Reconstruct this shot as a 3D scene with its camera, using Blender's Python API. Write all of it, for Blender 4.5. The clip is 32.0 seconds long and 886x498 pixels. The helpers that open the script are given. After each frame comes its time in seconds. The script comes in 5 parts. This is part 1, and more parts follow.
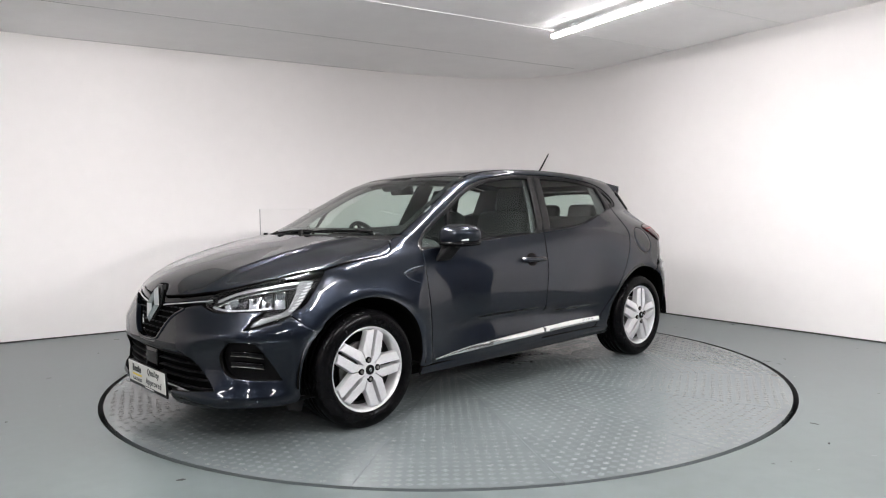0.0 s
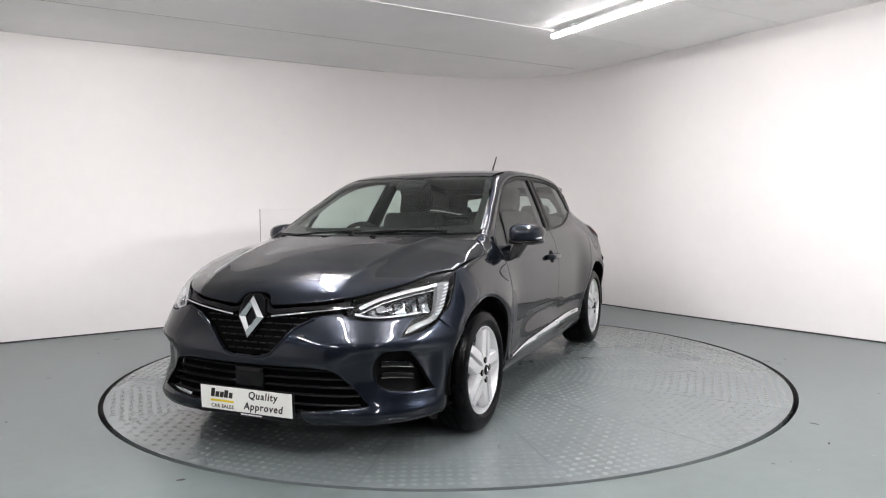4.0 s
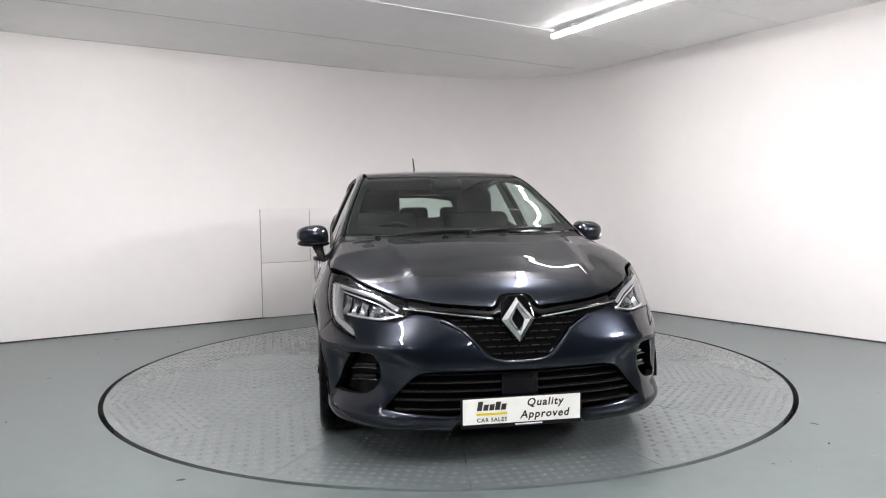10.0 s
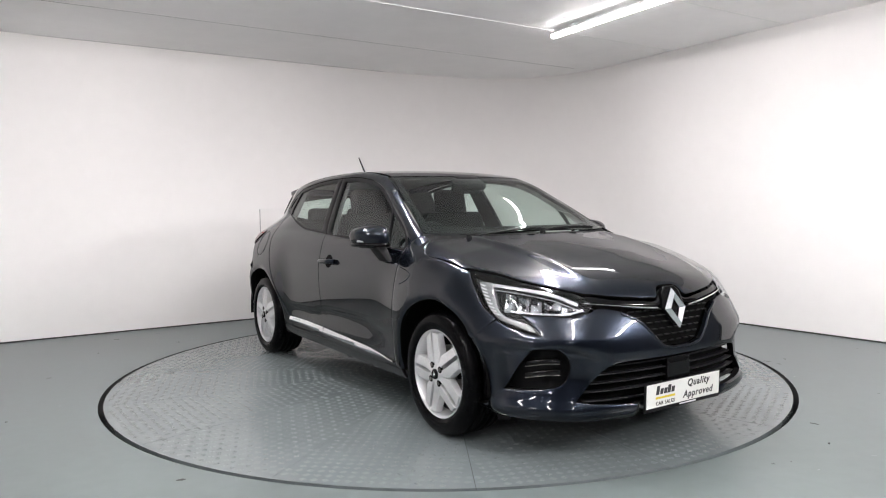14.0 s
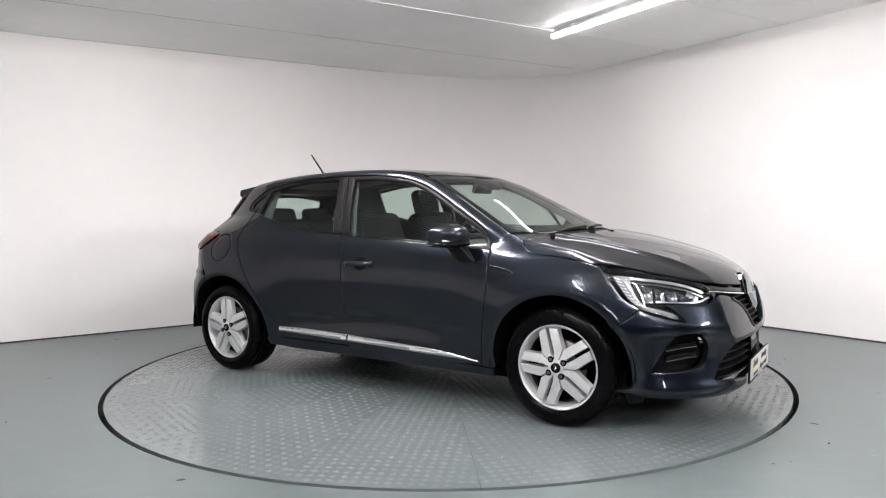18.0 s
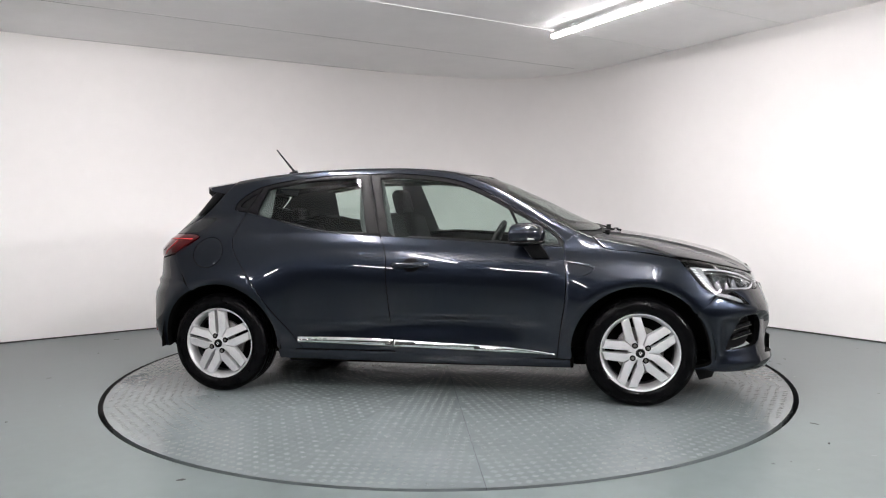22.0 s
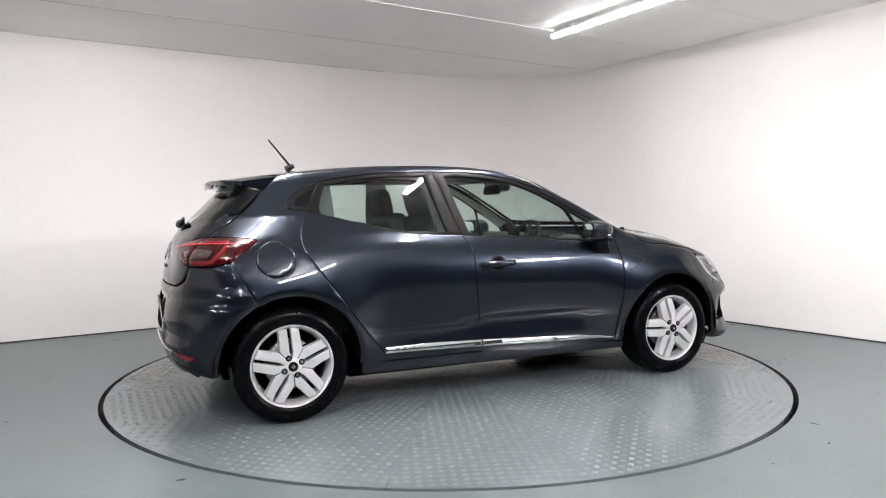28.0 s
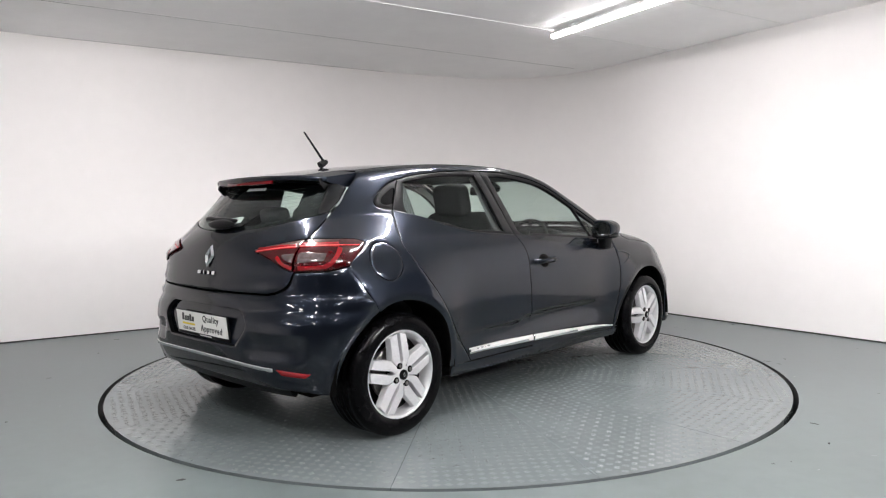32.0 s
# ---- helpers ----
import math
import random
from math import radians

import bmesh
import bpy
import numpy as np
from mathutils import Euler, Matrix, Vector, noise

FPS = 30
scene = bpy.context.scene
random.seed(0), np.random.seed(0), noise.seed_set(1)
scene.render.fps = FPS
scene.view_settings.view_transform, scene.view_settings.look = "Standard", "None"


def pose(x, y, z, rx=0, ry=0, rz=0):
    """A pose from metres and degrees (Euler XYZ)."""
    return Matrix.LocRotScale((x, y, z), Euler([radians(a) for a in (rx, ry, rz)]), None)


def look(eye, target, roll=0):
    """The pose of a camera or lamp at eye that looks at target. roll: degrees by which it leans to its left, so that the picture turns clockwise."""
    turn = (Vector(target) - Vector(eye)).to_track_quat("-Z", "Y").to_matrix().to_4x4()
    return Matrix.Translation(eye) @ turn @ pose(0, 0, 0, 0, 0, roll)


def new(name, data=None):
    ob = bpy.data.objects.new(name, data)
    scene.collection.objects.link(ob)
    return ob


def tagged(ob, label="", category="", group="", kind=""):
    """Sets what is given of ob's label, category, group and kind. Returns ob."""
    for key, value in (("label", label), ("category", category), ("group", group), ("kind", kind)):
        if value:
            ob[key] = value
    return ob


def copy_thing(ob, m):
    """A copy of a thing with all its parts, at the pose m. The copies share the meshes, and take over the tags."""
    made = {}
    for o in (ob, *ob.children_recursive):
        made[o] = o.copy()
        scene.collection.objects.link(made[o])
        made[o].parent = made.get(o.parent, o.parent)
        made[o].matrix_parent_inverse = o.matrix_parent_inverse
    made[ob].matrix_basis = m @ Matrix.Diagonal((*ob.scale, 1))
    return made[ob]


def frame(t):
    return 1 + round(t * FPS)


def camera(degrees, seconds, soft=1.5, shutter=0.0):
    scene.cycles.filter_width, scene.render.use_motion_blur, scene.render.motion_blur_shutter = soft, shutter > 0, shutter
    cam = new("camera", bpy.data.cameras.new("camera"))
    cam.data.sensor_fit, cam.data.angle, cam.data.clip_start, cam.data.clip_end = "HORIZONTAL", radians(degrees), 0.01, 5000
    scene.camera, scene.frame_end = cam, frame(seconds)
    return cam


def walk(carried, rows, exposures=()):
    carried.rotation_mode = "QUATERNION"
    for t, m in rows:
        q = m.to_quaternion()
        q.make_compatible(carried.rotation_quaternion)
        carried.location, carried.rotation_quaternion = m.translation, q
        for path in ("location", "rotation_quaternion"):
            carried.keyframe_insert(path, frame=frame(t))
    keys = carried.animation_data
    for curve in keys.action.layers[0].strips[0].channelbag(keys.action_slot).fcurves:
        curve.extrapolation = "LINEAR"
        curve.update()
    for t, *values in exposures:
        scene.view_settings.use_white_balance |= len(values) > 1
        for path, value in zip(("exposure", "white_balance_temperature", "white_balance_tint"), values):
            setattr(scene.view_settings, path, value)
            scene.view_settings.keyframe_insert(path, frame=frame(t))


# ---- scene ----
TURN0, RATE = -137.28, 5.757          # turntable heading at 0 s and degrees a second
cam = camera(64.93, 32.0, soft=1.1)
EYE = Vector((0.0, -5.0286, 1.1248))
AIM = EYE + Vector((-0.00367, 0.99854, -0.05381))
walk(cam, [(0.0, look(EYE, AIM, -0.789)), (32.0, look(EYE, AIM, -0.789))], exposures=[(0.0, 0.0), (32.0, 0.0)])
world = bpy.data.worlds.new("world")
scene.world = world
world.use_nodes = True
world.node_tree.nodes["Background"].inputs["Color"].default_value = (0.6, 0.65, 0.7, 1)
world.node_tree.nodes["Background"].inputs["Strength"].default_value = 0.01
TUBE_POWER, STUDIO_POWER, HALL_POWER, SIDE_POWER = 30.0, 178.0, 150.0, 850.0


# ---- materials ----
def mat(name, base, rough=0.5, metal=0.0, coat=0.0, coat_rough=0.03, spread=0.0, scale=6.0, fine=60.0, bump=0.0, bump_scale=200.0,
        trans=0.0, ior=1.5, emit=None, power=0.0, spec=0.5, tone=None, rough_spread=0.0, detail=4.0):
    """A surface whose colour wanders between two tones at two scales, with fine relief."""
    m = bpy.data.materials.new(name)
    m.use_nodes = True
    nt = m.node_tree
    b = nt.nodes["Principled BSDF"]
    b.inputs["Base Color"].default_value = (*base, 1)
    b.inputs["Roughness"].default_value = rough
    b.inputs["Metallic"].default_value = metal
    b.inputs["Coat Weight"].default_value = coat
    b.inputs["Coat Roughness"].default_value = coat_rough
    b.inputs["Transmission Weight"].default_value = trans
    b.inputs["IOR"].default_value = ior
    b.inputs["Specular IOR Level"].default_value = spec
    if emit:
        b.inputs["Emission Color"].default_value = (*emit, 1)
        b.inputs["Emission Strength"].default_value = power
    co = nt.nodes.new("ShaderNodeTexCoord")
    if spread or rough_spread:
        n1, n2 = nt.nodes.new("ShaderNodeTexNoise"), nt.nodes.new("ShaderNodeTexNoise")
        n1.inputs["Scale"].default_value, n2.inputs["Scale"].default_value = scale, fine
        n1.inputs["Detail"].default_value, n2.inputs["Detail"].default_value = detail, 2.0
        add = nt.nodes.new("ShaderNodeMath")
        add.operation = "MULTIPLY_ADD"
        add.inputs[1].default_value = 0.4
        for n in (n1, n2):
            nt.links.new(co.outputs["Object"], n.inputs["Vector"])
        nt.links.new(n2.outputs["Fac"], add.inputs[0])
        nt.links.new(n1.outputs["Fac"], add.inputs[2])
        ramp = nt.nodes.new("ShaderNodeMapRange")
        ramp.inputs["From Min"].default_value, ramp.inputs["From Max"].default_value = 0.45, 0.95
        nt.links.new(add.outputs[0], ramp.inputs["Value"])
        if spread:
            mix = nt.nodes.new("ShaderNodeMix")
            mix.data_type = "RGBA"
            lo = tone or tuple(c * (1 - spread) for c in base)
            mix.inputs[6].default_value, mix.inputs[7].default_value = (*lo, 1), (*[min(1, c * (1 + spread * 0.5)) for c in base], 1)
            nt.links.new(ramp.outputs[0], mix.inputs[0])
            nt.links.new(mix.outputs[2], b.inputs["Base Color"])
        if rough_spread:
            rr = nt.nodes.new("ShaderNodeMapRange")
            rr.inputs["To Min"].default_value, rr.inputs["To Max"].default_value = rough - rough_spread, rough + rough_spread
            nt.links.new(ramp.outputs[0], rr.inputs["Value"])
            nt.links.new(rr.outputs[0], b.inputs["Roughness"])
    if bump:
        nb, bp = nt.nodes.new("ShaderNodeTexNoise"), nt.nodes.new("ShaderNodeBump")
        nb.inputs["Scale"].default_value, nb.inputs["Detail"].default_value = bump_scale, 3.0
        bp.inputs["Strength"].default_value, bp.inputs["Distance"].default_value = bump, 0.002
        nt.links.new(co.outputs["Object"], nb.inputs["Vector"])
        nt.links.new(nb.outputs["Fac"], bp.inputs["Height"])
        nt.links.new(bp.outputs["Normal"], b.inputs["Normal"])
    return m


WALL = mat("wall_paint", (0.88, 0.855, 0.845), 0.6, spread=0.03, scale=0.9, fine=9, bump=0.25, bump_scale=35)
CEIL = mat("ceiling_board", (0.93, 0.92, 0.915), 0.7, spread=0.05, scale=0.7, fine=6)
JOINT = mat("grey_joint_filler", (0.40, 0.39, 0.39), 0.8, spread=0.2, scale=4)
STRIP = mat("white_cover_strip", (0.85, 0.85, 0.84), 0.4)
FLOOR = mat("floor_paint", (0.130, 0.155, 0.156), 0.34, spread=0.24, scale=0.9, fine=11, rough_spread=0.03, bump=0.10, bump_scale=14, detail=6.0)
PLATE = mat("tread_plate_paint", (0.146, 0.168, 0.172), 0.17, spread=0.15, scale=1.1, fine=12, rough_spread=0.04, bump=0.08, bump_scale=40, detail=2.0)
# bars toned a little paler than the plate so the pattern shows
TREADPALE = mat("pale_tread_bar", (0.168, 0.190, 0.194), 0.22, spread=0.18, scale=1.3, fine=30)
# near-black puts the hall's darkness into the colour, for the car's reflections
HALLDARK = mat("dark_hall_stand_in", (0.016, 0.016, 0.017), 0.7, spread=0.2, scale=1.0, fine=8)
PIT = mat("pit_black", (0.012, 0.012, 0.012), 0.8, spread=0.4, scale=5)
HOUSING = mat("white_steel", (0.78, 0.78, 0.78), 0.35)
GLOW = mat("tube_diffuser", (0.9, 0.9, 0.9), 0.4, emit=(1.0, 0.965, 0.975), power=TUBE_POWER)
STUDIOGLOW = mat("bright_tube_diffuser", (0.9, 0.9, 0.9), 0.4, emit=(1.0, 0.965, 0.975), power=STUDIO_POWER)
SIDEGLOW = mat("side_tube_diffuser", (0.9, 0.9, 0.9), 0.4, emit=(1.0, 0.965, 0.975), power=SIDE_POWER)
HALLGLOW = mat("hall_tube_diffuser", (0.9, 0.9, 0.9), 0.4, emit=(1.0, 0.965, 0.975), power=HALL_POWER)
SEAL = mat("dark_joint", (0.05, 0.05, 0.048), 0.8, spread=0.5, scale=8)
PAINT = mat("grey_blue_metallic", (0.0125, 0.0162, 0.0245), 0.28, metal=0.80, coat=1.0, coat_rough=0.010, spread=0.25, scale=900, fine=2400, spec=0.08)
PAINT.node_tree.nodes["Principled BSDF"].inputs["Specular Tint"].default_value = (0.12, 0.15, 0.22, 1)
PAINT.node_tree.nodes["Principled BSDF"].inputs["Coat IOR"].default_value = 1.45
FRAME = mat("black_window_trim", (0.0035, 0.0035, 0.004), 0.35, spread=0.2, scale=40, spec=0.12)
BLACK = mat("black_plastic", (0.007, 0.007, 0.0075), 0.45, spread=0.3, scale=40, fine=300, bump=0.2, bump_scale=500, spec=0.12)
GLOSS = mat("gloss_black", (0.004, 0.004, 0.0045), 0.06, spec=0.22)
DARK = mat("dark_cavity", (0.003, 0.003, 0.003), 0.9, spec=0.05)
RUBBER = mat("tyre_rubber", (0.0026, 0.0026, 0.0030), 0.22, spread=0.4, scale=30, fine=200, bump=0.08, bump_scale=300, spec=0.07)
SILVER = mat("silver_wheel_paint", (0.72, 0.72, 0.73), 0.34, metal=0.45, coat=0.5, spread=0.06, scale=60, fine=900)
CHROME = mat("chrome", (0.78, 0.79, 0.80), 0.08, metal=1.0)
SATIN = mat("satin_chrome", (0.66, 0.67, 0.68), 0.2, metal=1.0)
STEEL = mat("brake_steel", (0.22, 0.21, 0.20), 0.4, metal=0.9, spread=0.4, scale=30)


def glass(name, tint, rough=0.0):
    """A thin pane: clear with a mirror sheen."""
    m = bpy.data.materials.new(name)
    m.use_nodes = True
    nt = m.node_tree
    nt.nodes.remove(nt.nodes["Principled BSDF"])
    tr, gl, mx, lw, pw, ma = (nt.nodes.new(k) for k in ("ShaderNodeBsdfTransparent", "ShaderNodeBsdfGlossy", "ShaderNodeMixShader", "ShaderNodeLayerWeight", "ShaderNodeMath", "ShaderNodeMath"))
    tr.inputs["Color"].default_value = (*tint, 1)
    gl.inputs["Roughness"].default_value = rough
    lw.inputs["Blend"].default_value = 0.5
    pw.operation, ma.operation = "POWER", "MULTIPLY_ADD"
    pw.inputs[1].default_value = 5.0
    ma.inputs[1].default_value, ma.inputs[2].default_value = 0.85, 0.05
    nt.links.new(lw.outputs["Facing"], pw.inputs[0])
    nt.links.new(pw.outputs[0], ma.inputs[0])
    nt.links.new(ma.outputs[0], mx.inputs[0])
    nt.links.new(tr.outputs[0], mx.inputs[1])
    nt.links.new(gl.outputs[0], mx.inputs[2])
    nt.links.new(mx.outputs[0], nt.nodes["Material Output"].inputs["Surface"])
    return m


GLASS = glass("green_tinted_glass", (0.74, 0.83, 0.79))
LENS = glass("clear_lens", (0.93, 0.94, 0.95))
REDLENS = mat("red_lens", (0.040, 0.0007, 0.0015), 0.10, coat=0.5, spread=0.3, scale=30, spec=0.2)
MIDRED = mat("mid_red_lens", (0.15, 0.003, 0.006), 0.12, coat=0.4, spread=0.2, scale=40, spec=0.2)
PALELINE = mat("pale_red_light_line", (0.50, 0.06, 0.06), 0.2)
REDGLOW = mat("bright_red_lens", (0.20, 0.004, 0.007), 0.12, coat=0.6)
GUIDE = mat("smoked_light_guide", (0.22, 0.225, 0.23), 0.2, coat=1.0)
LAMPWHITE = mat("white_light_guide", (0.66, 0.67, 0.68), 0.15, coat=1.0)
REFLECT = mat("lamp_reflector", (0.34, 0.35, 0.37), 0.16, metal=1.0, bump=0.9, bump_scale=45)
FABRIC = mat("charcoal_fabric", (0.013, 0.013, 0.014), 0.9, spread=0.3, scale=60, fine=400, bump=0.4, bump_scale=700)
TRIM = mat("interior_grey_trim", (0.08, 0.08, 0.082), 0.7, spread=0.2, scale=30, bump=0.2, bump_scale=400)
POST = mat("satin_post_grey", (0.011, 0.0105, 0.0105), 0.45, spread=0.2, scale=40, spec=0.16)
SCUFF = mat("pale_scuff", (0.42, 0.44, 0.44), 0.6, spread=0.3, scale=20)
CELL = mat("clear_lamp_cell", (0.075, 0.055, 0.055), 0.12, metal=0.2, coat=0.8, spread=0.3, scale=60)
EMBLEM = mat("bright_emblem", (0.80, 0.81, 0.82), 0.22, metal=1.0)
BARREL = mat("shadowed_barrel", (0.10, 0.10, 0.105), 0.5, metal=0.5, spread=0.3, scale=20)
PILLAR = mat("pale_pillar_trim", (0.30, 0.30, 0.29), 0.7, spread=0.1, scale=30, bump=0.2, bump_scale=400)
LINING = mat("headlining", (0.30, 0.30, 0.29), 0.9, spread=0.1, scale=40)
PLATEWHITE = mat("plate_white", (0.80, 0.80, 0.76), 0.25, spread=0.03, scale=20)
INK = mat("plate_black_ink", (0.012, 0.012, 0.012), 0.4)
YELLOW = mat("plate_yellow", (0.72, 0.55, 0.02), 0.4)
MIRROR = mat("mirror_glass", (0.85, 0.86, 0.87), 0.02, metal=1.0)
PAPER = mat("paper_sticker", (0.8, 0.8, 0.78), 0.6, spread=0.04, scale=20)


# ---- mesh tools ----
def add(name, verts, faces, material, parent=None, smooth=True, label=""):
    me = bpy.data.meshes.new(name)
    me.from_pydata([tuple(map(float, v)) for v in verts], [], [tuple(map(int, f)) for f in faces])
    me.update()
    me.materials.append(material)
    if smooth:
        me.polygons.foreach_set("use_smooth", [True] * len(me.polygons))
    ob = new(name, me)
    if parent:
        ob.parent = parent
    if label:
        ob["label"] = label
    return ob


def part(name, bm, material, parent, label="", smooth=None):
    """Links a bmesh as one mesh object under a thing or part. smooth: degrees below which edges are shaded round."""
    if smooth is not None:
        for f in bm.faces:
            f.smooth = True
        for e in bm.edges:
            e.smooth = len(e.link_faces) == 2 and e.calc_face_angle(0) < radians(smooth)
    me = bpy.data.meshes.new(name)
    bm.to_mesh(me)
    bm.free()
    me.materials.append(material)
    ob = new(name, me)
    ob.parent = parent
    if label:
        ob["label"] = label
    return ob


def box_bm(sx, sy, sz, m=None, bevel=0.0, seg=2):
    bm = bmesh.new()
    bmesh.ops.create_cube(bm, size=1.0)
    bmesh.ops.scale(bm, vec=(sx, sy, sz), verts=bm.verts)
    if bevel:
        bmesh.ops.bevel(bm, geom=bm.edges[:], offset=bevel, segments=seg, profile=0.5, affect="EDGES")
    if m is not None:
        bmesh.ops.transform(bm, matrix=m, verts=bm.verts)
    return bm


def cyl_bm(r1, r2, depth, seg=32, m=None, bevel=0.0):
    bm = bmesh.new()
    bmesh.ops.create_cone(bm, cap_ends=True, segments=seg, radius1=r1, radius2=r2, depth=depth)
    if bevel:
        rim = [e for e in bm.edges if any(len(f.verts) > 4 for f in e.link_faces)]
        bmesh.ops.bevel(bm, geom=rim, offset=bevel, segments=2, profile=0.5, affect="EDGES")
    if m is not None:
        bmesh.ops.transform(bm, matrix=m, verts=bm.verts)
    return bm


def lathe(profile, seg=64, axis="y"):
    """Turns a profile of (radius, along) about an axis; returns verts and faces."""
    v, f, n = [], [], len(profile)
    for i in range(seg):
        a = 2 * math.pi * i / seg
        for r, h in profile:
            v.append((r * math.cos(a), h, r * math.sin(a)) if axis == "y" else (r * math.cos(a), r * math.sin(a), h))
    for i in range(seg):
        j = (i + 1) % seg
        for k in range(n - 1):
            q = (i * n + k, i * n + k + 1, j * n + k + 1, j * n + k)
            f.append(q[::-1] if axis != "y" else q)
    return v, f


def tube_bm(points, r, seg=10, cap=True):
    """A round bar along points; r is one radius or one for each point."""
    pts = [Vector(p) for p in points]
    rs = r if isinstance(r, (list, tuple)) else [r] * len(pts)
    bm = bmesh.new()
    rings = []
    up = Vector((0, 0, 1))
    for i, p in enumerate(pts):
        d = (pts[min(i + 1, len(pts) - 1)] - pts[max(i - 1, 0)]).normalized()
        ref = up if abs(d.z) < 0.95 else Vector((1, 0, 0))
        a = d.cross(ref).normalized()
        b = d.cross(a)
        rings.append([bm.verts.new(p + rs[i] * (math.cos(t) * a + math.sin(t) * b)) for t in (2 * math.pi * k / seg for k in range(seg))])
    for r0, r1 in zip(rings, rings[1:]):
        for k in range(seg):
            bm.faces.new((r0[k], r0[(k + 1) % seg], r1[(k + 1) % seg], r1[k]))
    if cap:
        bm.faces.new(rings[0][::-1])
        bm.faces.new(rings[-1])
    bmesh.ops.recalc_face_normals(bm, faces=bm.faces)
    return bm


def prism_bm(outline, depth, m=None, bevel=0.0):
    """A flat outline (x, y), given a depth along z."""
    bm = bmesh.new()
    lo = [bm.verts.new((x, y, 0)) for x, y in outline]
    hi = [bm.verts.new((x, y, depth)) for x, y in outline]
    n = len(outline)
    bm.faces.new(lo[::-1])
    top = bm.faces.new(hi)
    for i in range(n):
        bm.faces.new((lo[i], lo[(i + 1) % n], hi[(i + 1) % n], hi[i]))
    bmesh.ops.recalc_face_normals(bm, faces=bm.faces)
    if bevel:
        bmesh.ops.bevel(bm, geom=[e for e in top.edges], offset=bevel, segments=2, profile=0.5, affect="EDGES")
    if m is not None:
        bmesh.ops.transform(bm, matrix=m, verts=bm.verts)
    return bm


def text_bm(words, size, m, depth=0.0006):
    cu = bpy.data.curves.new("t", "FONT")
    cu.body, cu.size, cu.extrude = words, size, depth
    cu.align_x, cu.align_y = "CENTER", "CENTER"
    cu.resolution_u = 3
    cu.offset, cu.space_character = size * 0.022, 1.16
    ob = bpy.data.objects.new("t", cu)
    me = bpy.data.meshes.new_from_object(ob)
    bm = bmesh.new()
    bm.from_mesh(me)
    bpy.data.objects.remove(ob)
    bpy.data.meshes.remove(me)
    bpy.data.curves.remove(cu)
    bmesh.ops.transform(bm, matrix=m, verts=bm.verts)
    return bm


def smooth_path(pts, step=0.02, closed=False):
    """Points along a rounded curve through pts."""
    p = [np.array(q, float) for q in pts]
    n = len(p)
    if n == 2:
        k = max(1, int(np.linalg.norm(p[1] - p[0]) / step))
        return [p[0] + (p[1] - p[0]) * i / k for i in range(k)] + [p[1]]
    get = (lambda i: p[i % n]) if closed else (lambda i: p[i] if 0 <= i < n else (2 * p[0] - p[1] if i < 0 else 2 * p[-1] - p[-2]))
    out = []
    for i in range(n if closed else n - 1):
        a, b, c, d = get(i - 1), get(i), get(i + 1), get(i + 2)
        k = max(1, int(np.linalg.norm(c - b) / step))
        la, lb, lc = (max(np.linalg.norm(w), 1e-6) ** 0.5 for w in (b - a, c - b, d - c))
        m1 = (c - b) + lb * ((b - a) / la - (c - a) / (la + lb))
        m2 = (c - b) + lb * ((d - c) / lc - (d - b) / (lb + lc))
        for j in range(k):
            t = j / k
            out.append(b * (2 * t ** 3 - 3 * t * t + 1) + m1 * (t ** 3 - 2 * t * t + t) + c * (3 * t * t - 2 * t ** 3) + m2 * (t ** 3 - t * t))
    if not closed:
        out.append(p[-1])
    return out


# ---- the room ----
H = 2.76
WALL_PLAN = smooth_path([(-8.6, -1.97), (-6.0, -0.24), (-3.98, 1.11), (-3.0, 1.75), (-2.0, 2.40), (-0.9, 3.06), (-0.1, 3.48), (0.42, 3.68), (0.85, 3.72),
                         (1.3, 3.60), (1.78, 3.22), (2.14, 2.68), (2.43, 2.24), (3.05, 1.35), (3.55, 0.64), (4.66, -0.91)], 0.12)
HALL = [(6.2, -3.07), (8.4, -6.0), (8.4, -13.0), (-8.6, -13.0), (-8.6, -1.97)]


def wall(name, path, label, thick=0.14, material=None):
    p = np.array(path)
    d = np.gradient(p, axis=0)
    n = np.stack([-d[:, 1], d[:, 0]], -1) / np.linalg.norm(d, axis=1)[:, None]
    v, f = [], []
    for a, b in ((p, 0), (p + n * thick, 1)):
        for x, y in a:
            v += [(x, y, -0.02), (x, y, H + 0.02)]
    k = 2 * len(p)
    for i in range(len(p) - 1):
        a = 2 * i
        f += [(a, a + 1, a + 3, a + 2), (k + a, k + a + 2, k + a + 3, k + a + 1), (a + 1, k + a + 1, k + a + 3, a + 3)]
    ob = add(name, v, f, material or WALL)
    return tagged(ob, label, "wall", kind="structure")


wall("wall_curved", WALL_PLAN, "smooth white painted curved studio wall")
# unseen closing walls; all but the last near-black so the car reflects darkness
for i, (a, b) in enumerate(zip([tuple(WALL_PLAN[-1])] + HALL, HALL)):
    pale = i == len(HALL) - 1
    wall("wall_hall_%d" % (i + 1), smooth_path([a, b], 2.0), "plain white painted side wall" if pale else "unseen near-black wall added to stand in for the dark hall", material=WALL if pale else HALLDARK)

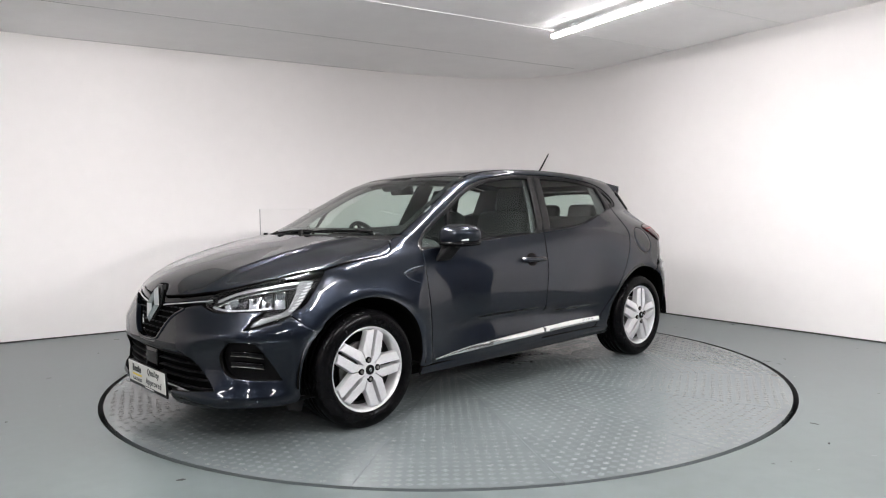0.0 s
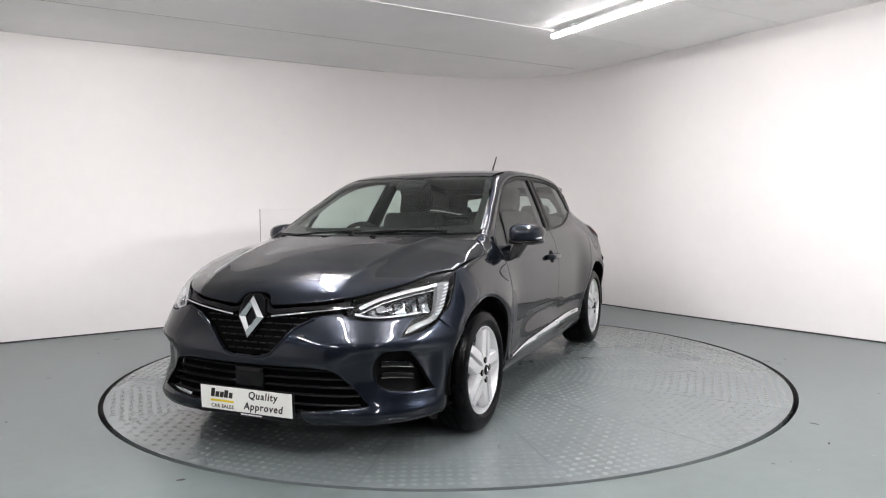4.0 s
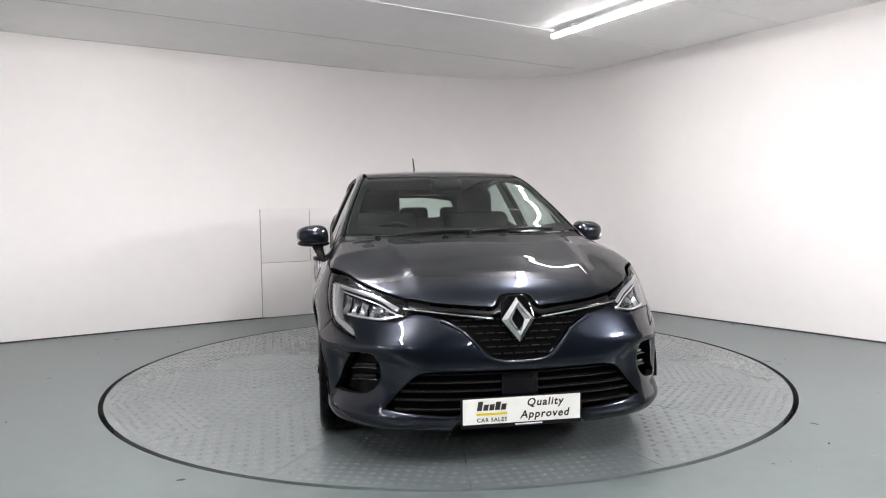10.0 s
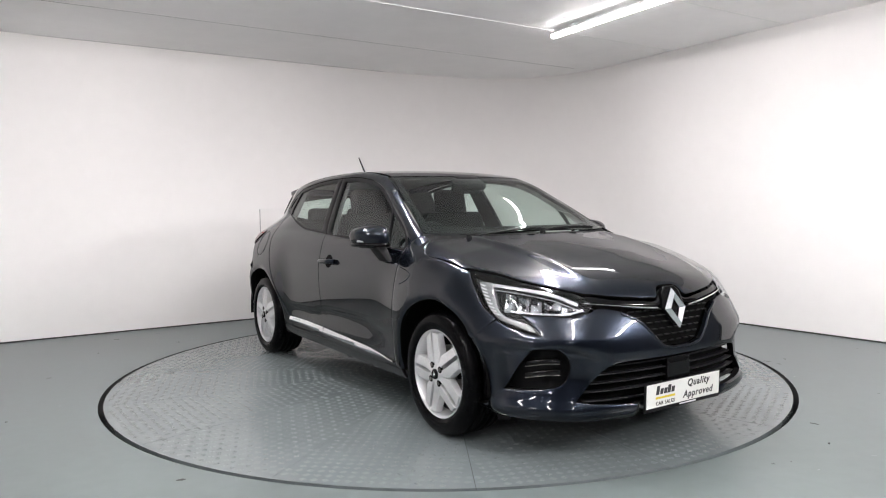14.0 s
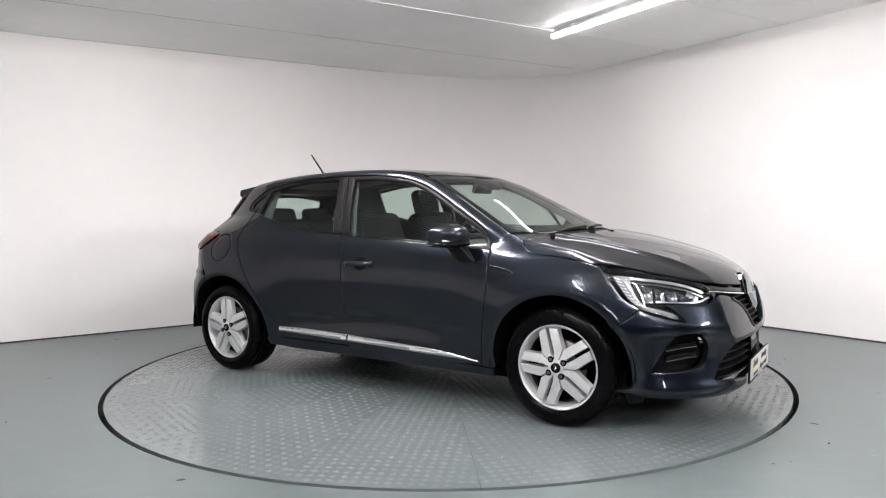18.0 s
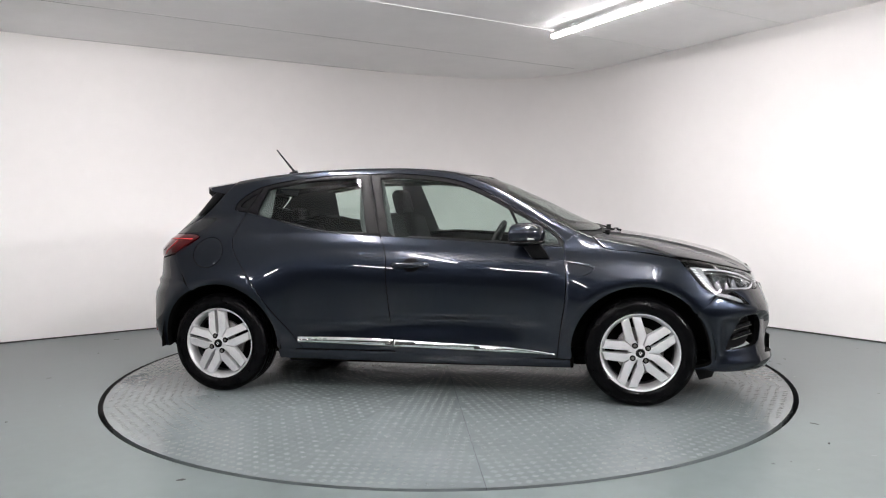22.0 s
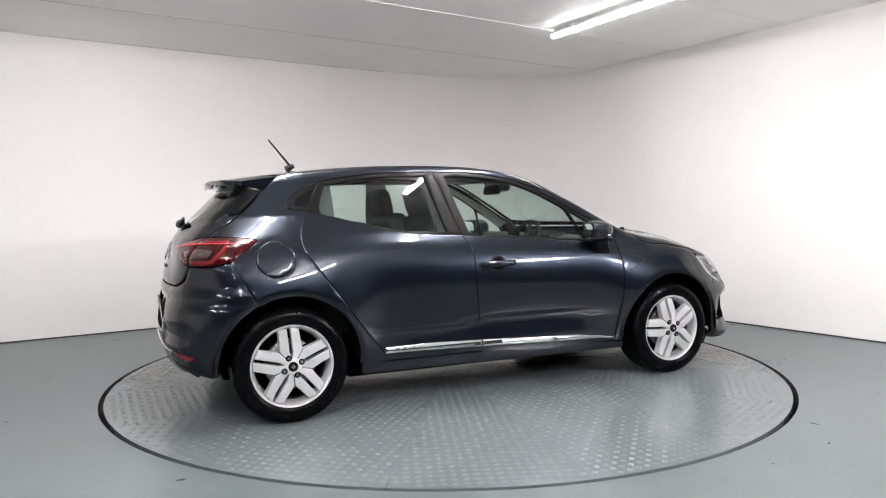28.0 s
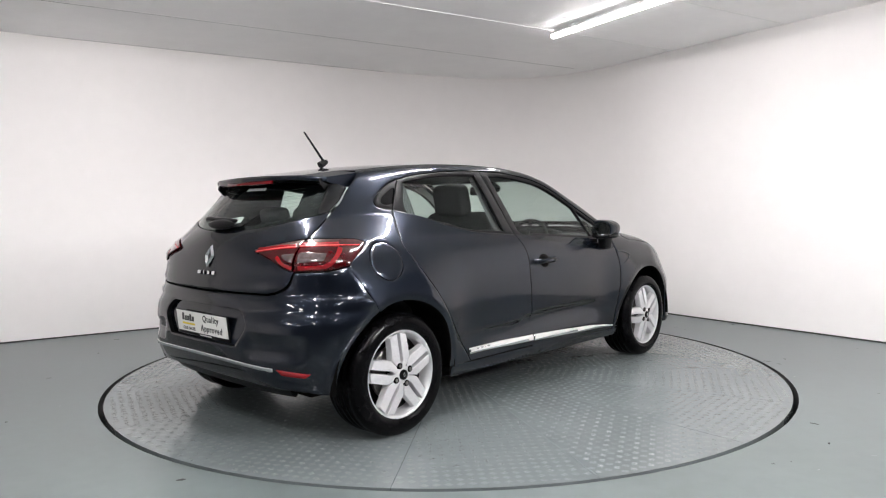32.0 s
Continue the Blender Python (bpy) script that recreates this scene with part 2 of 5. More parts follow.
v, f = [], []
RING, DISC = 2.287, 2.257
seg = 128
for i in range(seg):
    a = 2 * math.pi * i / seg
    v += [(RING * math.cos(a), RING * math.sin(a), 0), (RING * math.cos(a), RING * math.sin(a), -0.16), (1.35 * RING * math.cos(a), 1.35 * RING * math.sin(a), 0),
          (20 * math.cos(a), 20 * math.sin(a), 0)]
for i in range(seg):
    a, b = 4 * i, 4 * ((i + 1) % seg)
    f += [(a, b, b + 2, a + 2), (a + 2, b + 2, b + 3, a + 3)]
tagged(add("floor", v, f, FLOOR, smooth=False), "grey-green painted concrete floor with scuffs and faint stains", "floor", kind="structure")
v, f = lathe([(0.0001, -0.15), (RING, -0.15), (RING, -0.002)], 128, "z")
tagged(add("turntable_pit", v, f, PIT), "black pit under the turntable, seen in its gap", "pit", kind="structure")

v = [(-14, -16, H), (14, -16, H), (14, 9, H), (-14, 9, H), (-14, -16, H + 0.1), (14, -16, H + 0.1), (14, 9, H + 0.1), (-14, 9, H + 0.1)]
tagged(add("ceiling", v, [(3, 2, 1, 0), (4, 5, 6, 7), (0, 1, 5, 4), (1, 2, 6, 5), (2, 3, 7, 6), (3, 0, 4, 7)], CEIL, smooth=False),
       "flat light grey boarded ceiling with thin joints", "ceiling", kind="structure")

# unseen near-black sheet added to keep the white ceiling out of reflections
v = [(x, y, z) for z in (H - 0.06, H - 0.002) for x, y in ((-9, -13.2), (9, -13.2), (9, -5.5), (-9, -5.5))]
tagged(add("ceiling_hall", v, [(3, 2, 1, 0), (4, 5, 6, 7), (0, 1, 5, 4), (1, 2, 6, 5), (2, 3, 7, 6), (3, 0, 4, 7)], HALLDARK, smooth=False),
       "unseen near-black lowered ceiling added to stand in for the dark hall", "ceiling", kind="structure")


def ceiling_strip(a, b, width, drop, material, label):
    a, b = Vector(a), Vector(b)
    d = b - a
    m = Matrix.Translation(((a.x + b.x) / 2, (a.y + b.y) / 2, H - drop / 2)) @ Matrix.Rotation(math.atan2(d.y, d.x), 4, "Z")
    bm = box_bm(d.length, width, drop, None, 0.0008, 1)
    me = bpy.data.meshes.new("ceiling_trim")
    bm.to_mesh(me)
    bm.free()
    me.materials.append(material)
    ob = new("ceiling_trim", me)
    ob.matrix_world = m
    return tagged(ob, label, "trim", kind="structure")


# ---- lamps ----
def batten(m, length=1.5, glow=None, drop=0.03, shade=0.030):
    """A tube diffuser under a slim steel rail, held by two clips; origin on the ceiling."""
    root = new("ceiling_light")
    z = -0.030 - drop
    part("housing", box_bm(length - 0.02, shade, 0.024, pose(0, 0, z + 0.018), 0.004), HOUSING, root, smooth=40)
    part("rail", box_bm(length + 0.1, 0.018, 0.016, pose(0.05, 0.055, -0.010), 0.002), HOUSING, root, "white steel mounting rail", smooth=40)
    bm = bmesh.new()
    n = 20
    prof = [(0.030 * math.cos(a), z + 0.026 * math.sin(a)) for a in (2 * math.pi * k / n for k in range(n))]
    xs = [-length / 2, -length / 2 + 0.006, -length / 2 + 0.02, length / 2 - 0.02, length / 2 - 0.006, length / 2]
    ss = [0.5, 0.85, 1, 1, 0.85, 0.5]
    rings = [[bm.verts.new((x, q * y, z + q * (zz - z))) for y, zz in prof] for x, q in zip(xs, ss)]
    for r0, r1 in zip(rings, rings[1:]):
        for k in range(n):
            bm.faces.new((r0[k], r0[(k + 1) % n], r1[(k + 1) % n], r1[k]))
    bm.faces.new(rings[0])
    bm.faces.new(rings[-1][::-1])
    bmesh.ops.recalc_face_normals(bm, faces=bm.faces)
    part("diffuser", bm, glow or GLOW, root, "glowing white tube diffuser", smooth=60)
    for q in (-0.32, 0.32):
        part("clip", box_bm(0.045, 0.085, 0.016, pose(q * length, 0.032, -0.014), 0.004), HOUSING, root)
        part("hanger", box_bm(0.018, 0.016, drop + 0.02, pose(q * length, 0.016, -0.012 - drop / 2), 0.002), HOUSING, root)
    root.matrix_world = m
    return tagged(root, "slim white batten lamp with a glowing tube, fixed under the ceiling, some added as unseen fill", "ceiling light", "batten lamps")


# one batten before the corner, an unseen fill pair over the turntable, the rest towards the hall
ROW_RIGHT = [(1.392, 0.745, -58)]
# pair added out of view to brighten the back wall and ceiling
FILL_OVER = [(-1.15, -0.82, 90), (0.85, -0.78, 90)]
ROW_NEAR = [(-1.3, -3.9, 90), (1.25, -3.9, 90)]
SIDE = [(5.4, -3.8, -80)]
REAR_ROWS = [(-4.8, -6.2, 90), (-4.4, -8.6, 90), (-1.5, -7.6, 90), (1.5, -7.6, 90)]
for rows, glow, drop, shade in ((ROW_RIGHT, GLOW, 0.03, 0.064), (FILL_OVER, STUDIOGLOW, 0.03, 0.018), (ROW_NEAR, STUDIOGLOW, 0.24, 0.018), (SIDE, SIDEGLOW, 0.03, 0.030), (REAR_ROWS, HALLGLOW, 0.03, 0.030)):
    first = None
    for x, y, rz in rows:
        m = pose(x, y, H - (0.002 if y > -5.5 else 0.062), 0, 0, rz)
        if first is None:
            first = batten(m, glow=glow, drop=drop, shade=shade)
        else:
            copy_thing(first, m)

# joints between the ceiling boards, 1.2 m apart
for k, wid, drop, ma in ((2, 0.006, 0.002, JOINT), (1, 0.006, 0.002, JOINT), (0, 0.016, 0.004, STRIP), (-1, 0.016, 0.004, STRIP), (-2, 0.018, 0.006, STRIP), (-3, 0.018, 0.006, STRIP)):
    c = Vector((0.19, 0.922)) + k * 1.19 * Vector((-0.53, 0.848))
    d = Vector((0.848, 0.53))
    lo, hi = (-6.0, 8.0) if k < 0 else ((-5.6, 2.66) if k == 0 else (-5.0, 2.66 - 0.35 * k))
    ceiling_strip((*(c + lo * d), 0), (*(c + hi * d), 0), wid, drop, ma, "thin white cover strip along a ceiling joint" if ma is STRIP else "narrow joint between ceiling boards")

# dark joint along the foot of the wall, and flaked paint under the ceiling
rj = random.Random(11)
wp = np.array(WALL_PLAN)[6:-6]
dj = np.gradient(wp, axis=0)
nj = np.stack([dj[:, 1], -dj[:, 0]], -1) / np.linalg.norm(dj, axis=1)[:, None]
v, f = [], []
for q, n_ in zip(wp, nj):
    a = q + n_ * (0.004 + rj.uniform(0, 0.004))
    b = q + n_ * 0.001
    v += [(a[0], a[1], 0.001), (a[0], a[1], 0.006 + rj.uniform(0, 0.007)), (b[0], b[1], 0.014)]
for i in range(len(wp) - 1):
    f += [(3 * i, 3 * i + 3, 3 * i + 4, 3 * i + 1), (3 * i + 1, 3 * i + 4, 3 * i + 5, 3 * i + 2)]
tagged(add("trim_wall_foot", v, f, SEAL), "thin uneven dark joint along the foot of the wall", "trim", kind="structure")
v, f = [], []
for k in range(46):
    i = rj.randrange(4, 18)
    t = rj.random()
    q = wp[i] * (1 - t) + wp[i + 1] * t
    d = dj[i] / np.linalg.norm(dj[i])
    n_ = nj[i]
    w, h = rj.uniform(0.015, 0.07), rj.uniform(0.003, 0.008)
    z = H - rj.uniform(0.004, 0.02)
    k0 = len(v)
    for a, b in ((-w, 0), (w, rj.uniform(-0.004, 0.004)), (w * 0.8, -h), (-w * 0.7, -h * 0.6)):
        c = q + d * a + n_ * 0.003
        v.append((c[0], c[1], z + b))
    f.append((k0, k0 + 1, k0 + 2, k0 + 3))
tagged(add("paint_flakes", v, f, SEAL, smooth=False), "small dark cracks and flaked paint under the ceiling edge", "flakes", kind="stuff")
v, f = [], []
for k in range(150):
    x, y = rj.uniform(-4.2, 4.2), rj.uniform(-3.6, 3.2)
    if 2.2 < math.hypot(x, y) < 2.32 or math.hypot(x, y) < 2.3:
        continue
    r = rj.uniform(0.003, 0.012)
    a0, st_ = rj.uniform(0, 6.28), rj.uniform(1, 3.0)
    k0 = len(v)
    for i in range(5):
        a = 6.283 * i / 5
        px, py = r * st_ * math.cos(a), r * math.sin(a) * rj.uniform(0.6, 1.2)
        v.append((x + px * math.cos(a0) - py * math.sin(a0), y + px * math.sin(a0) + py * math.cos(a0), 0.0012))
    f.append(tuple(range(k0, k0 + 5)))
tagged(add("floor_chips", v, f, SEAL, smooth=False), "small dark chips and scuffs in the floor paint", "chips", kind="stuff")
v, f = [], []
for k in range(90):
    x, y = rj.uniform(-4.0, 4.0), rj.uniform(-3.6, 2.8)
    if 2.2 < math.hypot(x, y) < 2.34 or math.hypot(x, y) < 2.2:
        continue
    w, h, a0 = rj.uniform(0.006, 0.03), rj.uniform(0.0008, 0.0025), rj.uniform(0, 6.28)
    k0 = len(v)
    for px, py in ((-w, 0), (0, -h), (w, rj.uniform(-h, h) * 2), (0, h)):
        v.append((x + px * math.cos(a0) - py * math.sin(a0), y + px * math.sin(a0) + py * math.cos(a0), 0.0013))
    f.append(tuple(range(k0, k0 + 4)))
tagged(add("floor_scuffs", v, f, SCUFF, smooth=False), "thin pale scratches in the grey floor paint", "scuffs", kind="stuff")

# access panel in the wall
WX = Vector((0.8572, 0.5150, 0))
WN = Vector((0.5150, -0.8572, 0))


def on_wall(s, z, out):
    p = Vector((-1.98, 2.412, 0)) + s * WX + (out + 0.001) * WN
    return Matrix(((WX.x, 0, WN.x, p.x), (WX.y, 0, WN.y, p.y), (0, 1, 0, z), (0, 0, 0, 1)))


hatch = new("wall_hatch")
for s0 in (0.004, 0.556):
    part("panel", box_bm(0.544, 0.572, 0.008, on_wall(s0 + 0.274, 0.886, 0.000), 0.001), WALL, hatch, smooth=40)
    part("panel", box_bm(0.544, 0.590, 0.008, on_wall(s0 + 0.274, 0.302, 0.000), 0.001), WALL, hatch, smooth=40)
part("edge_strip", box_bm(0.007, 1.17, 0.008, on_wall(0.002, 0.588, 0.001), 0.001), JOINT, hatch, smooth=40)
part("edge_strip", box_bm(0.006, 0.57, 0.008, on_wall(0.552, 0.886, 0.001), 0.001), JOINT, hatch, smooth=40)
part("edge_strip", box_bm(1.104, 0.004, 0.008, on_wall(0.552, 1.176, 0.001), 0.001), STRIP, hatch, smooth=40)
part("edge_strip", box_bm(0.54, 0.006, 0.008, on_wall(0.274, 0.598, 0.001), 0.001), JOINT, hatch, smooth=40)
tagged(hatch, "white painted access panel in the studio wall, with thin edges", "access panel")

# ---- turntable: sixteen wedges of tread plate, all alike ----
turntable = new("turntable")
tagged(turntable, "round grey painted steel tread-plate turntable in sixteen wedges, carrying the car", "turntable")
half = math.pi / 16
n = 10
rim_a = [half * (2 * k / n - 1) for k in range(n + 1)]
v = [(0.004, 0, 0)] + [(DISC * math.cos(a) * 1.0 + 0.0, DISC * math.sin(a), 0.0) for a in rim_a]
gapw = 0.0009
v = [(x, y - math.copysign(min(gapw, abs(y)), y) if abs(abs(math.atan2(y, x)) - half) < 1e-6 else y, z) for x, y, z in v]
top = len(v)
v += [(x, y, -0.05) for x, y, z in v]
wedge_f = [tuple(range(top))] + [(i, top + i, top + (i + 1) % top, (i + 1) % top) for i in range(top)]
wedge_v = v
bars, rnd = [], random.Random(4)
P = 0.050
for i in range(2, int(DISC / P)):
    for j in range(-11, 12):
        x, y = i * P + 0.004, j * P
        r, a = math.hypot(x, y), abs(math.atan2(y, x))
        if r > DISC - 0.030 or (half - a) * r < 0.014 or r < 0.10:
            continue
        ang = math.pi / 4 if (i + j) % 2 else -math.pi / 4
        for k in (-2, -1, 0, 1, 2):
            ox = k * 0.0060
            ln = 0.0135 - 0.0008 * abs(k)
            bars.append((x - ox * math.sin(ang), y + ox * math.cos(ang), ang, ln, 0.0026, 0.0007 * rnd.uniform(0.6, 1.1)))
B = np.array(bars)
c, sn = np.cos(B[:, 2]), np.sin(B[:, 2])
tv = []
for l, w, h in ((-1, -1, 0), (1, -1, 0), (1, 1, 0), (-1, 1, 0), (-0.72, 0, 1), (0.72, 0, 1)):
    u, q = l * B[:, 3], w * B[:, 4]
    tv.append(np.stack([B[:, 0] + u * c - q * sn, B[:, 1] + u * sn + q * c, 0.0002 + h * B[:, 5]], -1))
tv = np.stack(tv, 1).reshape(-1, 3)
tread_me = bpy.data.meshes.new("treads")
base_f = [(0, 1, 5, 4), (2, 3, 4, 5), (1, 2, 5), (3, 0, 4)]
tread_me.from_pydata(tv.tolist(), [], [tuple(6 * k + q for q in fc) for k in range(len(B)) for fc in base_f])
tread_me.materials.append(TREADPALE)
wedge_me = bpy.data.meshes.new("deck_plate")
wedge_me.from_pydata(wedge_v, [], wedge_f)
wedge_me.materials.append(PLATE)
for k in range(16):
    deck = new("deck_plate", wedge_me)
    deck.parent = turntable
    deck.matrix_local = pose(0, 0, 0, 0, 0, 14.5 + 11.25 + 22.5 * k)
    tr = new("treads", tread_me)
    tr.parent = deck
    tagged(tr, "raised five-bar tread pattern, toned paler than the plate", kind="stuff")
hub_v, hub_f = lathe([(0.0001, -0.012), (DISC - 0.02, -0.012), (DISC - 0.02, -0.1)], 96, "z")
add("carrier", hub_v, hub_f, PIT, turntable, label="dark steel carrier seen in the joints")
# ---- the car's body surface: x forward, y to its left, z up, origin on the ground midway between the axles ----
def ci(x, xs, ys):
    """Smooth curve through the knots (xs, ys), straight beyond the ends."""
    xs, ys = np.asarray(xs, float), np.asarray(ys, float)
    d = np.diff(ys) / np.diff(xs)
    w = np.diff(xs)
    m = np.empty_like(ys)
    m[0], m[-1] = d[0], d[-1]
    m[1:-1] = (d[:-1] * w[1:] + d[1:] * w[:-1]) / (w[1:] + w[:-1])
    x = np.asarray(x, float)
    i = np.clip(np.searchsorted(xs, x) - 1, 0, len(xs) - 2)
    h = w[i]
    t = np.clip((x - xs[i]) / h, 0, 1)
    v = (ys[i] * (1 + 2 * t) * (1 - t) ** 2 + h * m[i] * t * (1 - t) ** 2
         + ys[i + 1] * t * t * (3 - 2 * t) + h * m[i + 1] * t * t * (t - 1))
    return v + np.where(x < xs[0], (x - xs[0]) * m[0], 0) + np.where(x > xs[-1], (x - xs[-1]) * m[-1], 0)


def spline(x, xs, ys):
    """Curve through the knots with a steady bend, straight beyond the ends."""
    xs, ys = np.asarray(xs, float), np.asarray(ys, float)
    n, h = len(xs), np.diff(xs)
    a, r = np.eye(n), np.zeros(n)
    for i in range(1, n - 1):
        a[i, i - 1:i + 2] = h[i - 1], 2 * (h[i - 1] + h[i]), h[i]
        r[i] = 6 * ((ys[i + 1] - ys[i]) / h[i] - (ys[i] - ys[i - 1]) / h[i - 1])
    m = np.linalg.solve(a, r)
    x = np.asarray(x, float)
    xc = np.clip(x, xs[0], xs[-1])
    i = np.clip(np.searchsorted(xs, xc) - 1, 0, n - 2)
    p, q = (xs[i + 1] - xc) / h[i], (xc - xs[i]) / h[i]
    v = p * ys[i] + q * ys[i + 1] + ((p ** 3 - p) * m[i] + (q ** 3 - q) * m[i + 1]) * h[i] ** 2 / 6
    d0 = (ys[1] - ys[0]) / h[0] - h[0] * m[1] / 6
    d1 = (ys[-1] - ys[-2]) / h[-1] + h[-1] * m[-2] / 6
    return v + np.where(x < xs[0], (x - xs[0]) * d0, 0) + np.where(x > xs[-1], (x - xs[-1]) * d1, 0)


def smax(a, b, k):
    h = np.maximum(k - np.abs(a - b), 0) / k
    return np.maximum(a, b) + h * h * k * 0.25


AXF, AXR, WHEEL_Z = 1.2915, -1.2915, 0.3105


def belt(x):
    """Height of the shoulder, where the flank turns into the glasshouse."""
    return spline(x, [-1.95, -1.5, -1.12, -0.7, -0.25, 0.4, 0.85, 1.1, 1.5, 1.8, 2.05], [0.94, 0.985, 1.003, 1.0, 0.984, 0.958, 0.946, 0.940, 0.90, 0.815, 0.73])


def low_side(x, z):
    q = z / belt(x)
    w = spline(x, [-1.95, -1.3, -0.85, -0.2, 0.4, 0.9, 1.3, 1.7, 2.1], [0.83, 0.845, 0.845, 0.845, 0.845, 0.84, 0.836, 0.826, 0.78])
    cut = spline(q, [0.1, 0.2, 0.3, 0.42, 0.57, 0.7, 0.8, 0.88, 0.94, 1.0], [0.10, 0.048, 0.021, 0.013, 0.005, 0.0015, 0.007, 0.024, 0.048, 0.088])
    bump = np.exp(-((z - 0.56) / 0.24) ** 2)
    flare = 0.056 * np.exp(-((x - AXF) / 0.47) ** 4) * bump + 0.056 * np.exp(-((x - AXR) / 0.42) ** 4) * bump
    top = 0.475 - 0.05 * np.clip((x - 0.2) / 0.6, -1, 1) ** 2
    d = z - top
    hollow = 0.022 * np.exp(-((x + 0.05) / 0.72) ** 6) * np.where(d > 0, np.exp(-(d / 0.022) ** 2), np.exp(-(d / 0.10) ** 2))
    return w - cut + flare - hollow


def side(x, z):
    b = belt(x)
    e = np.maximum(z - b, 0)
    taper = np.maximum(-0.75 - x, 0)
    top = low_side(x, b) - 0.42 * e - 0.16 * e * e - 0.9 * taper * taper * np.minimum(e, 0.12) / 0.12 * 0.22
    return np.where(z < b, low_side(x, np.minimum(z, b)), top)


def roof(x, y):
    xs = x + 0.20 * y * y * np.clip((x + 0.1) / 0.6, 0, 1)
    c = ci(xs, [-1.75, -1.4, -1.1, -0.7, -0.35, 0.0, 0.2, 0.4, 0.7, 1.0, 1.13, 1.25, 1.45, 1.7, 1.9, 2.02, 2.10],
           [1.305, 1.355, 1.394, 1.421, 1.427, 1.414, 1.391, 1.342, 1.212, 1.062, 1.008, 0.985, 0.952, 0.895, 0.83, 0.765, 0.70])
    k = np.interp(x, [-1.2, -0.7, 0.1, 0.5, 1.35, 1.9], [0.075, 0.058, 0.055, 0.055, 0.06, 0.15])
    return c - k * y * y - 0.045 * y ** 4


def nose(y, z):
    c = ci(z, [0.12, 0.17, 0.22, 0.30, 0.40, 0.50, 0.60, 0.68, 0.76, 0.85], [1.965, 2.078, 2.118, 2.118, 2.115, 2.112, 2.09, 2.06, 2.02, 1.95])
    return c - 0.17 * y * y - np.interp(z, [0.55, 0.72], [0.0, 0.12]) * y * y - np.interp(z, [0.45, 0.72, 0.85], [0.95, 0.95, 1.1]) * y ** 6


def tail(y, z):
    c = ci(z, [0.15, 0.22, 0.32, 0.42, 0.55, 0.62, 0.68, 0.80, 0.92, 1.0, 1.07, 1.15, 1.33], [-1.77, -1.84, -1.90, -1.928, -1.925, -1.915, -1.90, -1.885, -1.86, -1.822, -1.762, -1.682, -1.50])
    k2 = np.interp(z, [0.62, 0.72, 0.90, 1.04], [0.07, 0.13, 0.13, 0.30])
    k6 = np.interp(z, [0.62, 0.72, 0.90, 1.04], [0.56, 0.55, 0.50, 0.62])
    return c + k2 * y * y + k6 * y ** 6


def body(x, y, z):
    """Below nought inside the body."""
    y = np.abs(y)
    f = smax(y - side(x, z), z - roof(x, y), 0.042)
    f = smax(f, x - nose(y, z), 0.05)
    f = smax(f, tail(y, z) - x, 0.06)
    return smax(f, 0.17 - z, 0.03)


FX, RX, CYL = 1.15, -1.05, 0.9        # upright axes about which the nose and the tail are laid out, and their radius


def onto(kind, u, v, inset=0.0):
    """Points of the body surface for side (x, z), top (x, y), front and rear (arc, z) coordinates."""
    u, v = np.asarray(u, float), np.asarray(v, float)
    if kind == "side":
        o, w, far = np.stack([u, 0 * u, v], -1), np.array([0.0, 1, 0]), 1.1
    elif kind == "top":
        o, w, far = np.stack([u, v, 0 * u + 0.6], -1), np.array([0.0, 0, 1]), 1.0
    else:
        s = 1 if kind == "front" else -1
        o = np.stack([0 * u + (FX if s > 0 else RX), 0 * u, v], -1)
        w, far = np.stack([s * np.cos(u / CYL), np.sin(u / CYL), 0 * u], -1), 1.25
    a, b = np.zeros(len(u)), np.full(len(u), far)
    for _ in range(34):
        m = (a + b) / 2
        p = o + m[:, None] * w
        inside = body(p[:, 0], p[:, 1], p[:, 2]) < 0
        a, b = np.where(inside, m, a), np.where(inside, b, m)
    p = o + ((a + b) / 2)[:, None] * w
    return p


def outward(p):
    """Unit normals of the body surface."""
    e = 2e-3
    n = np.stack([body(*(p + np.eye(3)[i] * e).T) - body(*(p - np.eye(3)[i] * e).T) for i in range(3)], -1)
    return n / np.maximum(np.linalg.norm(n, axis=1), 1e-9)[:, None]


# ---- panels cut from the body surface ----
from mathutils.geometry import delaunay_2d_cdt


def in_poly(p, poly):
    x, y = p[:, 0], p[:, 1]
    r = np.zeros(len(p), bool)
    for a, b in zip(poly, np.roll(poly, -1, 0)):
        hit = ((a[1] > y) != (b[1] > y))
        with np.errstate(divide="ignore", invalid="ignore"):
            xc = a[0] + (y - a[1]) * (b[0] - a[0]) / (b[1] - a[1])
        r ^= hit & (x < xc)
    return r


def outline(runs, step):
    """One closed outline from runs of points; each run is rounded, with a corner where runs meet."""
    pts = []
    for i, run in enumerate(runs):
        nxt = runs[(i + 1) % len(runs)][0]
        pts += smooth_path(list(run) + [nxt], step)[:-1]
    p = np.array(pts)
    keep = np.linalg.norm(p - np.roll(p, 1, 0), axis=1) > 1e-5
    p = p[keep]
    area = np.sum(p[:, 0] * np.roll(p[:, 1], -1) - p[:, 1] * np.roll(p[:, 0], -1))
    return p if area > 0 else p[::-1]


def shrink(p, d):
    """Moves a closed outline (anticlockwise) inwards by d."""
    e = np.roll(p, -1, 0) - p
    n = np.stack([-e[:, 1], e[:, 0]], -1) / np.maximum(np.linalg.norm(e, axis=1), 1e-9)[:, None]
    m = n + np.roll(n, 1, 0)
    q = np.maximum((m * m).sum(1), 0.7)
    return p + 2 * d * m / q[:, None]


